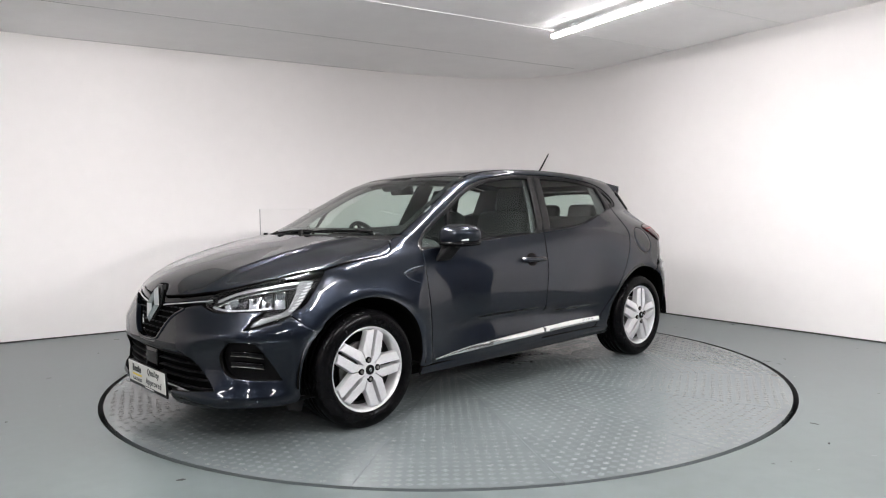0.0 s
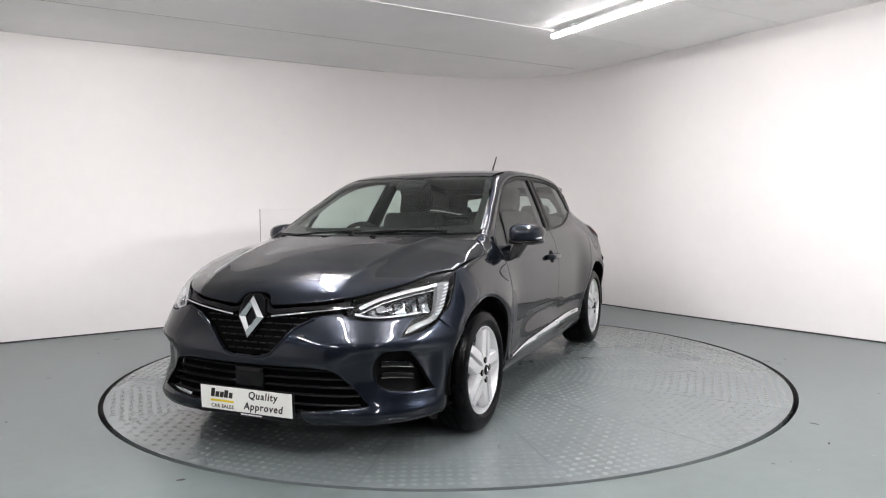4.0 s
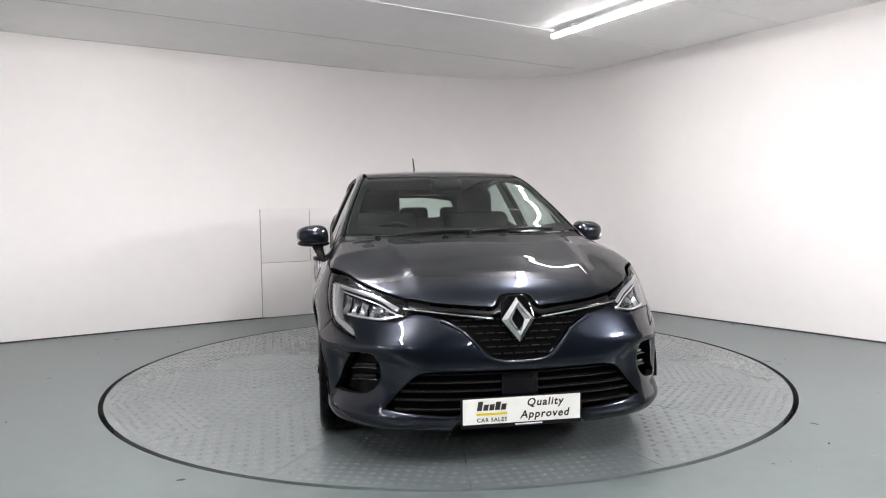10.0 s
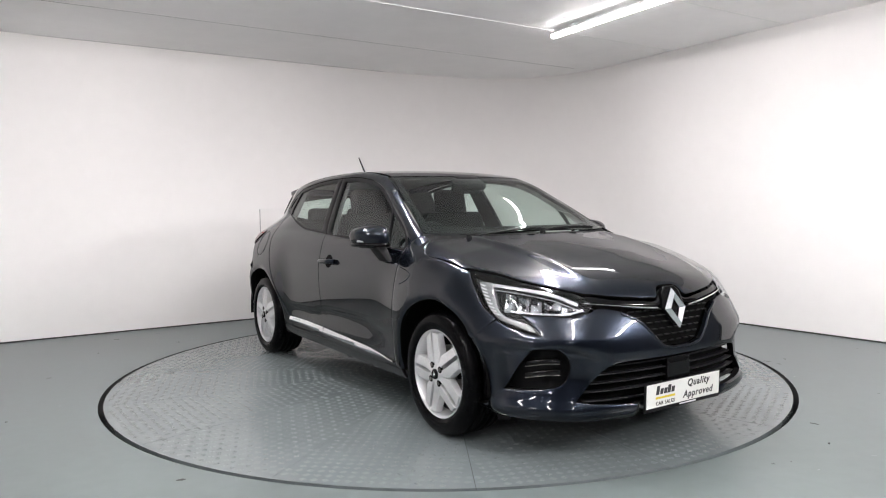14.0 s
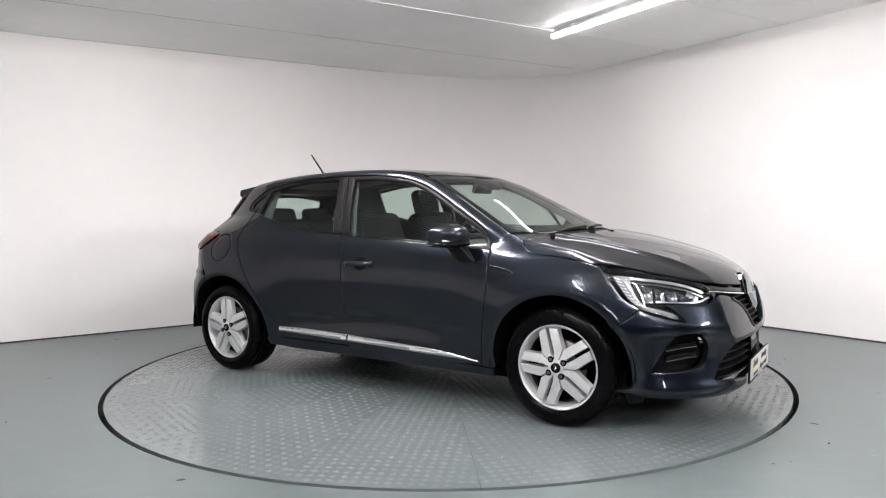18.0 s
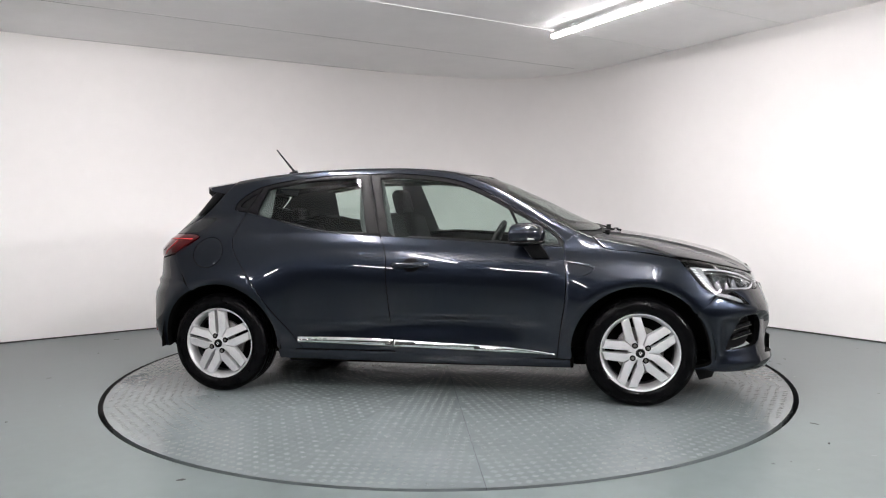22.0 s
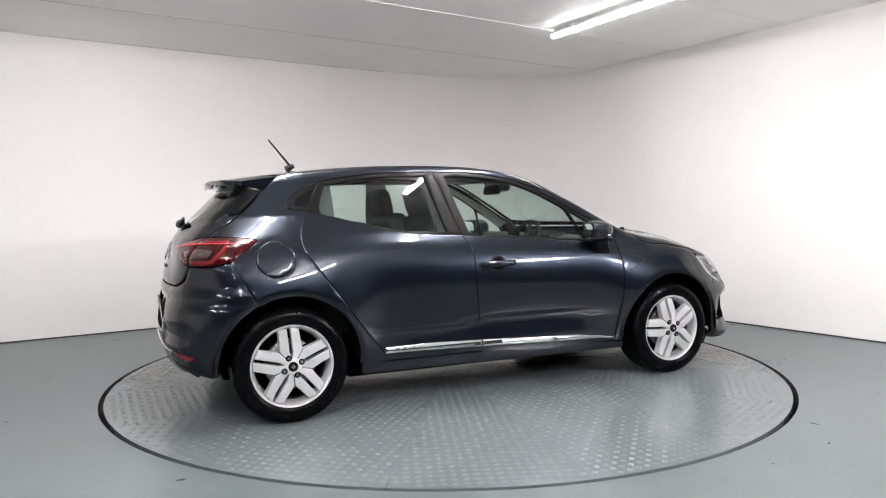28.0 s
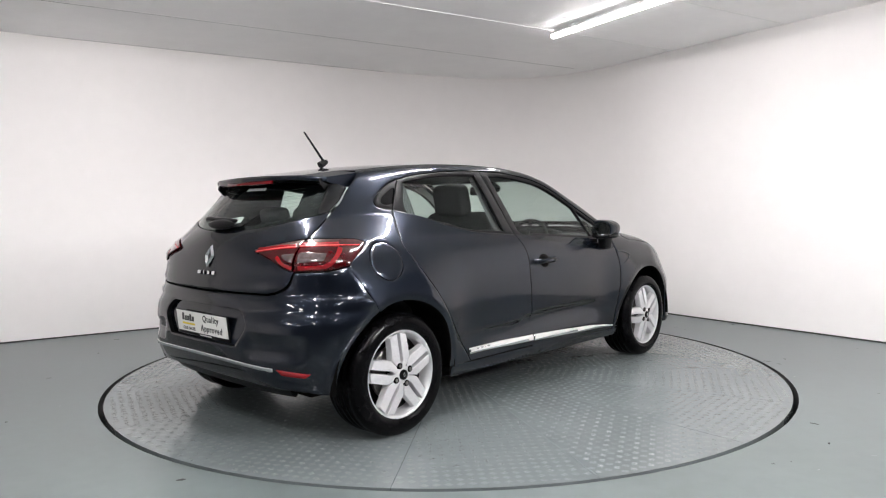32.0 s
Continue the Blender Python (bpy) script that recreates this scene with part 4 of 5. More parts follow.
for s in (1, -1):
    fr = FOG if s > 0 else mirror_runs(FOG)
    add("pocket", *sheet("front", fr, gap=-0.012, inset=0.092, rim=0, roll=0), BLACK, bumper, label="black recessed lamp pocket")
    for z0, z1 in ((0.455, 0.436), (0.405, 0.386)):
        pts = [(0.595, z0), (0.66, z0 - 0.004), (0.745, z1)]
        blade = add("blade", *band("front", [(s * u, z) for u, z in pts], 0.020, inset=0.056, rim=0.028), GLOSS, bumper, label="gloss black blade with a bright edge")
        add("bright_edge", *band("front", [(s * u, z - 0.012) for u, z in pts], 0.0028, inset=0.052, rim=0.01), STEEL, bumper, label="thin bright edge")

# grille between the lamps
TOPLINE = [(0.0, 0.753), (0.05, 0.749), (0.068, 0.738), (0.086, 0.710), (0.108, 0.699), (0.21, 0.707), (0.355, 0.721), (0.475, 0.738)]
SIDE_IN = [(0.475, 0.744), (0.492, 0.726), (0.462, 0.700), (0.430, 0.687)]
grille = panel("grille", sheet("front", [[(-u, z) for u, z in GRILLE_LOW[::-1]] + GRILLE_LOW[1:-1], SIDE_IN[::-1][:-1], TOPLINE[::-1][:-1] + [(-u, z) for u, z in TOPLINE][:-1], flip(SIDE_IN[::-1])[:-1]],
                               gap=0.002, inset=0.034, res=0.035, rim=0.0, roll=0), DARK, car, "black radiator grille with short raised dashes", both=False)[0]
HOOD = [(0.0, 0.695), (0.07, 0.684), (0.11, 0.674), (0.27, 0.691), (0.36, 0.700), (0.47, 0.712)]
add("upper_band", *sheet("front", [[(-u, z) for u, z in HOOD[::-1]] + HOOD[1:-1], [(0.47, 0.712)], TOPLINE[::-1] + [(-u, z) for u, z in TOPLINE][1:], [(-0.47, 0.712)]], gap=0.001, inset=0.010, rim=0.03, res=0.014), GLOSS, grille, label="gloss black band under the bonnet edge")
for s in (1, -1):
    add("chrome_strip", *band("front", [(s * 0.485, 0.707), (s * 0.36, 0.692), (s * 0.24, 0.678), (s * 0.108, 0.663)], [0.004, 0.005, 0.006, 0.007], inset=0.002, rim=0.02), CHROME, grille, label="chrome strip")
lip_run = [(u, z - 0.007) for u, z in GRILLE_LOW[:-1]]
add("grille_lip", *band("front", [(-u, z) for u, z in lip_run[::-1]] + lip_run[1:], 0.013, inset=-0.005, rim=0.02, roll=0.004, res=0.012), PAINT, grille, label="body-coloured lip round the grille")
dash_me = bpy.data.meshes.new("grille_dash")
bm = box_bm(0.038, 0.006, 0.010, None, 0.002, 1)
bm.to_mesh(dash_me)
bm.free()
dash_me.materials.append(BLACK)
for k, z in enumerate((0.515, 0.545, 0.575, 0.605, 0.635, 0.662)):
    w = np.interp(z, [q[1] for q in GRILLE_LOW], [q[0] for q in GRILLE_LOW]) - 0.022
    n = int(w / 0.0235)
    for i in range(-n, n + 1):
        u = i * 0.047 + (0.0235 if k % 2 else 0)
        if abs(u) > w:
            continue
        q = onto("front", np.array([u]), np.array([z]))
        nn = outward(q)[0]
        q = q[0] - nn * 0.022
        y_ax = Vector((-nn[1], nn[0], 0)).normalized()
        m = Matrix(((y_ax.x, 0, nn[0], q[0]), (y_ax.y, 0, nn[1], q[1]), (0, 1, 0, q[2]), (0, 0, 0, 1)))
        dash = new("grille_dash", dash_me)
        dash.parent = grille
        dash.matrix_local = m


def diamond(parent, mat4, w, h, depth, bar, name="emblem"):
    """An upright lozenge ring with bevelled faces."""
    out, mid, inn = [], [], []
    for k in range(4):
        a = math.pi / 2 * k
        c, s = math.cos(a), math.sin(a)
        out.append((w * c, h * s, 0))
        mid.append((w * (1 - 0.5 * bar) * c, h * (1 - 0.42 * bar) * s, depth))
        inn.append((w * (1 - bar) * c, h * (1 - 0.78 * bar) * s, 0))
    bm = bmesh.new()
    rings = [[bm.verts.new(p) for p in r] for r in (out, mid, inn)]
    for a, b in zip(rings, rings[1:]):
        for k in range(4):
            bm.faces.new((a[k], a[(k + 1) % 4], b[(k + 1) % 4], b[k]))
    bmesh.ops.recalc_face_normals(bm, faces=bm.faces)
    bmesh.ops.transform(bm, matrix=mat4, verts=bm.verts)
    return part(name, bm, EMBLEM, parent, "chrome lozenge emblem")


FACE = Matrix(((0, 0, 1, 0), (1, 0, 0, 0), (0, 1, 0, 0), (0, 0, 0, 1)))       # local x to the car's left, y up, z forward
BACK = Matrix(((0, 0, -1, 0), (-1, 0, 0, 0), (0, 1, 0, 0), (0, 0, 0, 1)))
diamond(grille, Matrix.Translation((2.071, 0, 0.655)) @ Matrix.Rotation(radians(-16), 4, "Y") @ FACE, 0.074, 0.097, 0.017, 0.62)
part("emblem_plate", prism_bm([(0.078, 0.0), (0.060, 0.075), (0.032, 0.100), (-0.032, 0.100), (-0.060, 0.075), (-0.078, 0.0), (-0.030, -0.085), (0.030, -0.085)], 0.03,
                              Matrix.Translation((2.034, 0, 0.655)) @ Matrix.Rotation(radians(-16), 4, "Y") @ FACE, 0.006), GLOSS, grille, "gloss black plate behind the emblem")

# headlamps
LAMP = [[(1.03, 0.838), (0.985, 0.766), (0.924, 0.680), (0.86, 0.632), (0.803, 0.604), (0.73, 0.585), (0.667, 0.573)], [(0.667, 0.573), (0.708, 0.620), (0.750, 0.655)],
        [(0.750, 0.655), (0.644, 0.657), (0.526, 0.652), (0.461, 0.671)], [(0.461, 0.671), (0.450, 0.695), (0.488, 0.735), (0.57, 0.758), (0.69, 0.783), (0.78, 0.802), (0.88, 0.824)]]
DRL = [[(0.970, 0.796), (0.938, 0.739), (0.899, 0.680), (0.850, 0.634)], [(0.850, 0.634), (0.768, 0.610), (0.716, 0.592), (0.692, 0.588)], [(0.692, 0.588), (0.702, 0.607), (0.742, 0.626)],
       [(0.742, 0.626), (0.826, 0.650), (0.846, 0.664)], [(0.846, 0.664), (0.862, 0.690), (0.888, 0.756), (0.902, 0.792)]]
RIBS = [(0.962, 0.786), (0.953, 0.770), (0.944, 0.754), (0.934, 0.738), (0.924, 0.722), (0.914, 0.706), (0.903, 0.690), (0.891, 0.675), (0.877, 0.662)]
for s in (1, -1):
    fx = (lambda runs: runs) if s > 0 else mirror_runs
    lamp = add("headlamp", *sheet("front", fx(LAMP), gap=0.0, inset=0.050, rim=0, roll=0, res=0.04), BLACK, car, label="clear headlamp with a white C-shaped light guide")
    add("light_guide", *sheet("front", fx(DRL), gap=0.0, inset=0.012, rim=0.03, res=0.025), GUIDE, lamp, label="white C-shaped light guide")
    for u, z in RIBS:
        add("rib", *band("front", [(s * (u + 0.003), z + 0.001), (s * (u - 0.012), z - 0.004), (s * (u - 0.026), z - 0.007)], 0.0065, inset=0.0105, rim=0.004, roll=0, res=0.02), LAMPWHITE, lamp, label="fine rib of the light guide")
    for k, (dz, w) in enumerate(((0.0, 0.015), (-0.019, 0.006))):
        add("light_bar", *band("front", [(s * 0.90, 0.788 + dz), (s * 0.726, 0.770 + dz), (s * 0.606, 0.745 + dz), (s * 0.510, 0.706 + dz)], w, inset=0.014 + 0.008 * k, rim=0.025), SATIN if k == 0 else CHROME, lamp)
    for k in range(5):
        u0 = 0.545 + 0.060 * k
        top = 0.705 + 0.010 * k
        cell = [[(u0, 0.668), (u0 + 0.055, 0.668)], [(u0 + 0.055, 0.668), (u0 + 0.05, top + 0.012)], [(u0 + 0.05, top + 0.012), (u0 - 0.004, top)], [(u0 - 0.004, top), (u0, 0.668)]]
        uc, zc = u0 + 0.026, (0.668 + top) / 2
        bowl = lambda p, vs: -0.022 * np.clip(1 - ((np.abs(vs[:, 0]) - uc) / 0.03) ** 2, 0, 1) * np.clip(1 - ((vs[:, 1] - zc) / 0.04) ** 2, 0, 1)
        add("reflector", *sheet("front", fx(cell), gap=0.003, inset=0.026 + 0.006 * (k % 2), rim=0.02, res=0.010, bulge=bowl), REFLECT, lamp, label="faceted silver reflector")
    bezel = [(s * 0.49, 0.684), (s * 0.56, 0.667), (s * 0.66, 0.666), (s * 0.78, 0.672)]
    add("bezel", *band("front", bezel, 0.010, inset=0.016, rim=0.03), SATIN, lamp, label="silver lower bezel")
    q = onto("front", np.array([s * 0.60]), np.array([0.700]))
    nn = Vector(outward(q)[0])
    m = Matrix.Translation(Vector(q[0]) - 0.03 * nn) @ nn.to_track_quat("Z", "Y").to_matrix().to_4x4()
    part("projector", cyl_bm(0.026, 0.022, 0.03, 24, m, 0.004), REFLECT, lamp, "round bright projector", smooth=40)
    add("lens", *sheet("front", fx(LAMP), gap=0.002, inset=0.0, rim=0, roll=0.002, res=0.03), LENS, lamp, label="clear lens")

# tail
HATCH_LOW = [(0.0, 0.738), (0.156, 0.740), (0.40, 0.743), (0.543, 0.749), (0.616, 0.782), (0.649, 0.850)]
GLASS_LOW = [(0.0, 1.036), (0.2, 1.044), (0.38, 1.057), (0.626, 1.095), (0.800, 1.123)]
hatch_side = [(0.800, 1.118), (0.700, 1.010)]
lamp_in = [(0.700, 1.004), (0.614, 0.991), (0.500, 0.968), (0.407, 0.945)]
lamp_in2 = [(0.407, 0.945), (0.545, 0.897), (0.605, 0.864), (0.649, 0.852)]
hatch_runs = [[(-u, z) for u, z in HATCH_LOW[::-1]] + HATCH_LOW[1:-1], lamp_in2[::-1][:-1], lamp_in[::-1][:-1], hatch_side[::-1][:-1],
              GLASS_LOW[::-1] + [(-u, z) for u, z in GLASS_LOW[1:]], flip(hatch_side[::-1])[:-1], flip(lamp_in[::-1])[:-1], flip(lamp_in2[::-1])[:-1]]


def dish(p, vs):
    """The hatch hollows slightly below the glass and turns out to a ledge at its foot."""
    return -0.010 * np.exp(-((p[:, 2] - 0.88) / 0.07) ** 2) * np.exp(-(vs[:, 0] / 0.5) ** 4) + 0.006 * np.exp(-((p[:, 2] - 0.775) / 0.02) ** 2)


hatch = panel("hatch", sheet("rear", hatch_runs, gap=0.003, res=0.03, bulge=dish), PAINT, car, both=False)[0]
GLASS_SIDE = [(0.800, 1.126), (0.875, 1.195), (0.925, 1.255)]
GLASS_TOP = [(0.925, 1.255), (0.7, 1.290), (0.35, 1.302), (0.0, 1.306)]
rg = [[(-u, z) for u, z in GLASS_LOW[::-1]] + GLASS_LOW[1:-1], GLASS_SIDE[:-1], GLASS_TOP[:-1] + [(-u, z) for u, z in GLASS_TOP[::-1]][:-1], flip(GLASS_SIDE)[:-1]]
back = glaze("rear_window", sheet("rear", rg, gap=0.002, inset=0.003, rim=0, roll=0, res=0.03), GLASS, car, "green-tinted heated rear window")
in_low = [(0.0, 1.062), (0.3, 1.074), (0.5, 1.099), (0.57, 1.112)]
in_side = [(0.57, 1.112), (0.598, 1.180), (0.605, 1.235)]
in_top = [(0.605, 1.235), (0.32, 1.262), (0.0, 1.268)]
hole = [[(-u, z) for u, z in in_low[::-1]] + in_low[1:-1], in_side[:-1], in_top[:-1] + [(-u, z) for u, z in in_top[::-1]][:-1], flip(in_side)[:-1]]
add("black_border", *sheet("rear", rg, gap=0.001, inset=0.008, rim=0.01, roll=0, res=0.06, holes=[hole]), GLOSS, back, label="black printed border of the rear window")
for k in range(9):
    z = 1.085 + 0.018 * k
    add("heating_wire", *band("rear", [(-0.62, z + 0.03), (0, z), (0.62, z + 0.03)], 0.0012, inset=0.006, rim=0, roll=0, res=0.12), TRIM, back)

for s in (1, -1):
    blade = [[(0.795, 1.128), (0.868, 1.195), (0.918, 1.258)], [(0.918, 1.258), (0.80, 1.280)], [(0.80, 1.280), (0.765, 1.20), (0.735, 1.121)]]
    add("side_blade", *sheet("rear", blade if s > 0 else mirror_runs(blade), gap=0.0, inset=-0.006, rim=0.016, roll=0.003, res=0.03), FRAME, car, label="black side blade beside the rear window")

# spoiler
ys = np.linspace(-0.525, 0.525, 29)
v, f = [], []
for y in ys:
    t = abs(y) / 0.525
    x0 = -1.43 + 0.14 * t ** 2.2
    x1 = -1.632 + 0.085 * t ** 2 + 0.06 * t ** 8
    ring = [(x0 + 0.004 + (x1 - x0) * k / 6, y, float(roof(np.array([x0 + (x1 - x0) * k / 6]), np.array([abs(y)]))[0]) + 0.002 - 0.012 * max(0, t - 0.8) / 0.2) for k in range(7)]
    ex, ez = ring[-1][0], ring[-1][2]
    ring += [(ex - 0.006, y, ez - 0.008), (ex - 0.003, y, ez - 0.024), (ex + 0.03, y, ez - 0.036), (ex + 0.14, y, ez - 0.050), (x0 - 0.02, y, ez - 0.04)]
    v += ring
n = 12
for i in range(len(ys) - 1):
    for k in range(n):
        a, b = i * n + k, i * n + (k + 1) % n
        f.append((a, a + n, b + n, b))
f += [tuple(range(n)), tuple((len(ys) - 1) * n + k for k in range(n))[::-1]]
bm = bmesh.new()
vs_ = [bm.verts.new(p) for p in v]
for q in f:
    bm.faces.new([vs_[k] for k in q])
bmesh.ops.recalc_face_normals(bm, faces=bm.faces)
spoiler = part("spoiler", bm, PAINT, car, "roof spoiler over the rear window", smooth=38)
part("brake_light", box_bm(0.014, 0.44, 0.020, pose(-1.612, 0, 1.290, 0, 14), 0.004), MIDRED, spoiler, "dark red high brake light", smooth=40)
for s in (1, -1):
    part("side_blade", prism_bm([(-1.43, 1.265), (-1.49, 1.240), (-1.520, 1.272), (-1.515, 1.300), (-1.40, 1.325)], 0.012, Matrix(((1, 0, 0, 0), (0, 0, s, s * 0.495), (0, 1, 0, 0), (0, 0, 0, 1))), 0.003), GLOSS, spoiler, "gloss black side blade")

# tail lamps
LIN = [[(0.407, 0.945), (0.500, 0.968), (0.614, 0.991), (0.690, 1.002)], [(0.690, 1.002), (0.655, 0.930), (0.640, 0.855)], [(0.640, 0.855), (0.605, 0.864), (0.545, 0.897)]]
LOUT = [[(0.696, 1.003), (0.796, 1.003), (0.941, 0.997), (0.980, 0.982)], [(0.980, 0.982), (0.948, 0.941), (0.889, 0.877)], [(0.889, 0.877), (0.796, 0.857), (0.673, 0.853), (0.648, 0.854)],
        [(0.648, 0.854), (0.660, 0.930)]]


def swell(p, vs):
    return 0.010 * np.exp(-((p[:, 2] - 0.925) / 0.055) ** 4)


for s in (1, -1):
    fx = (lambda runs: runs) if s > 0 else mirror_runs
    tl = add("tail_lamp", *sheet("rear", fx(LOUT), gap=0.002, inset=0.0, res=0.025, rim=0.03, bulge=swell), REDLENS, car, label="red tail lamp with a brighter C-shaped band and a clear cell")
    add("hatch_lamp", *sheet("rear", fx(LIN), gap=0.002, inset=0.0, res=0.025, rim=0.03, bulge=swell), REDLENS, tl, label="red tail lamp section on the hatch")
    up = lambda a, b: (lambda p, vs: swell(p, vs) + 0.0015)
    for pts, w, m in (([(0.44, 0.944), (0.55, 0.958), (0.652, 0.968)], 0.022, MIDRED), ([(0.675, 0.970), (0.76, 0.974), (0.845, 0.975)], 0.024, MIDRED),
                      ([(0.850, 0.958), (0.832, 0.915), (0.797, 0.880), (0.74, 0.871), (0.668, 0.869)], 0.019, REDGLOW), ([(0.560, 0.915), (0.600, 0.884), (0.640, 0.869)], 0.015, REDGLOW),
                      ([(0.43, 0.938), (0.55, 0.954), (0.655, 0.964)], 0.005, PALELINE), ([(0.670, 0.965), (0.82, 0.969), (0.945, 0.966)], 0.005, PALELINE)):
        lift = (lambda p, vs: swell(p, vs) + 0.0025) if m is PALELINE else (lambda p, vs: swell(p, vs) + 0.0015)
        add("light_band", *band("rear", [(s * u, z) for u, z in pts], w, inset=0.0, rim=0.003, roll=0.0008, res=0.02, bulge=lift), m, tl, label="pale bright light line" if m is PALELINE else "brighter red light band")
    cell = [[(0.668, 0.893), (0.782, 0.900)], [(0.782, 0.900), (0.792, 0.930)], [(0.792, 0.930), (0.672, 0.932)]]
    add("clear_cell", *sheet("rear", fx(cell), gap=0.0, rim=0.003, roll=0.001, bulge=up(0, 0)), CELL, tl, label="clear reversing light cell")
    cell = [[(0.600, 0.905), (0.642, 0.894)], [(0.642, 0.894), (0.650, 0.930)], [(0.650, 0.930), (0.585, 0.922)]]
    add("clear_cell", *sheet("rear", fx(cell), gap=0.0, rim=0.003, roll=0.001, bulge=up(0, 0)), CELL, tl)

# rear bumper
arch_r = [arc_of("rear", x, z) for x, z in arch(AXR, 116, 183, 10)]
R_UP = [(0.0, 0.732), (0.156, 0.734), (0.40, 0.737), (0.546, 0.743), (0.622, 0.778), (0.655, 0.848)]
R_LAMP = [(0.673, 0.849), (0.796, 0.853), (0.889, 0.873)]
R_GAP = [arc_of("rear", -1.580, 0.872), arc_of("rear", -1.497, 0.704), arch_r[0]]
R_LOW = [(0.0, 0.318), (0.25, 0.315), (0.46, 0.308), (0.70, 0.288), (0.82, 0.272), (arch_r[-1][0], arch_r[-1][1])]
rec = [[(-0.325, 0.485), (0.325, 0.485)], [(0.325, 0.485), (0.397, 0.585), (0.372, 0.640), (0.335, 0.662)], [(0.335, 0.662), (-0.335, 0.662)], [(-0.335, 0.662), (-0.372, 0.640), (-0.397, 0.585)]]


def rump(p, vs):
    a = np.abs(vs[:, 0])
    ledge = 0.012 * np.clip((p[:, 2] - 0.675) / 0.02, 0, 1) * np.clip((0.735 - p[:, 2]) / 0.03, 0, 1)
    panel_in = -0.014 * np.clip((0.545 - p[:, 2]) / 0.012, 0, 1) * np.clip((p[:, 2] - 0.425) / 0.03, 0, 1) * np.clip((0.70 - a) / 0.02, 0, 1) * np.clip((a - 0.40) / 0.02, 0, 1)
    return ledge + panel_in + flare(p, vs)


rb = panel("rear_bumper", sheet("rear", [[(-u, z) for u, z in R_LOW[::-1]] + R_LOW[1:-1], arch_r[::-1][:-1], R_GAP[::-1][:-1], R_LAMP[::-1], R_UP[::-1] + [(-u, z) for u, z in R_UP[1:]], flip(R_LAMP[::-1]),
                                         flip(R_GAP[::-1])[:-1], flip(arch_r[::-1])[:-1]], gap=0.002, res=0.026, holes=[rec], bulge=rump, rim=0.03), PAINT, car, both=False)[0]
add("plate_recess", *sheet("rear", rec, gap=-0.01, inset=0.022, rim=0, roll=0, res=0.05), PAINT, rb)
add("chrome_strip", *band("rear", [(-0.56, 0.397), (-0.3, 0.408), (0, 0.412), (0.3, 0.408), (0.56, 0.397)], 0.018, inset=-0.006, rim=0.01), SATIN, rb, label="satin chrome strip")
for s in (1, -1):
    refl = [[(0.575, 0.402), (0.722, 0.384)], [(0.722, 0.384), (0.700, 0.364)], [(0.700, 0.364), (0.600, 0.376)], [(0.600, 0.376), (0.575, 0.402)]]
    add("reflector", *sheet("rear", refl if s > 0 else mirror_runs(refl), gap=0.0, inset=-0.005, rim=0.01), REDGLOW, rb, label="red rear reflector")
add("diffuser", *sheet("rear", [[(-0.62, 0.215), (0.62, 0.215)], [(0.62, 0.215), (0.55, 0.315)], [(0.55, 0.315), (-0.55, 0.315)], [(-0.55, 0.315), (-0.62, 0.215)]], gap=0, inset=0.045, rim=0.02, res=0.05), BLACK, rb, label="black lower bumper insert")

# hatch fittings
def on_tail(u, z, out=0.0):
    q = onto("rear", np.array([u]), np.array([z]))
    nn = Vector(outward(q)[0])
    x = Vector((0, 0, 1)).cross(nn).normalized()
    y = nn.cross(x)
    p = Vector(q[0]) + out * nn
    return Matrix(((x.x, y.x, nn.x, p.x), (x.y, y.y, nn.y, p.y), (x.z, y.z, nn.z, p.z), (0, 0, 0, 1)))


diamond(hatch, on_tail(0.0, 0.912, -0.006), 0.046, 0.062, 0.010, 0.62)
for k, x in enumerate((-0.075, -0.025, 0.022, 0.070)):
    w = (0.030, 0.026, 0.008, 0.032)[k]
    part("badge_bar", box_bm(w, 0.020, 0.006, on_tail(0, 0.826, 0.0) @ pose(-x * 1.0, 0, 0), 0.002), CHROME, hatch, "small chrome badge bar")
wip = part("rear_wiper", box_bm(0.34, 0.022, 0.016, on_tail(0.04, 1.073, 0.022) @ pose(0, 0.012, 0, 0, 0, -3), 0.007), BLACK, car, "black rear wiper", smooth=50)
bm = bmesh.new()
bmesh.ops.create_uvsphere(bm, u_segments=20, v_segments=12, radius=1.0)
bmesh.ops.transform(bm, matrix=on_tail(0.0, 1.060, 0.018) @ Matrix.Diagonal((0.13, 0.030, 0.024, 1)), verts=bm.verts)
part("arm", bm, BLACK, wip, smooth=60)

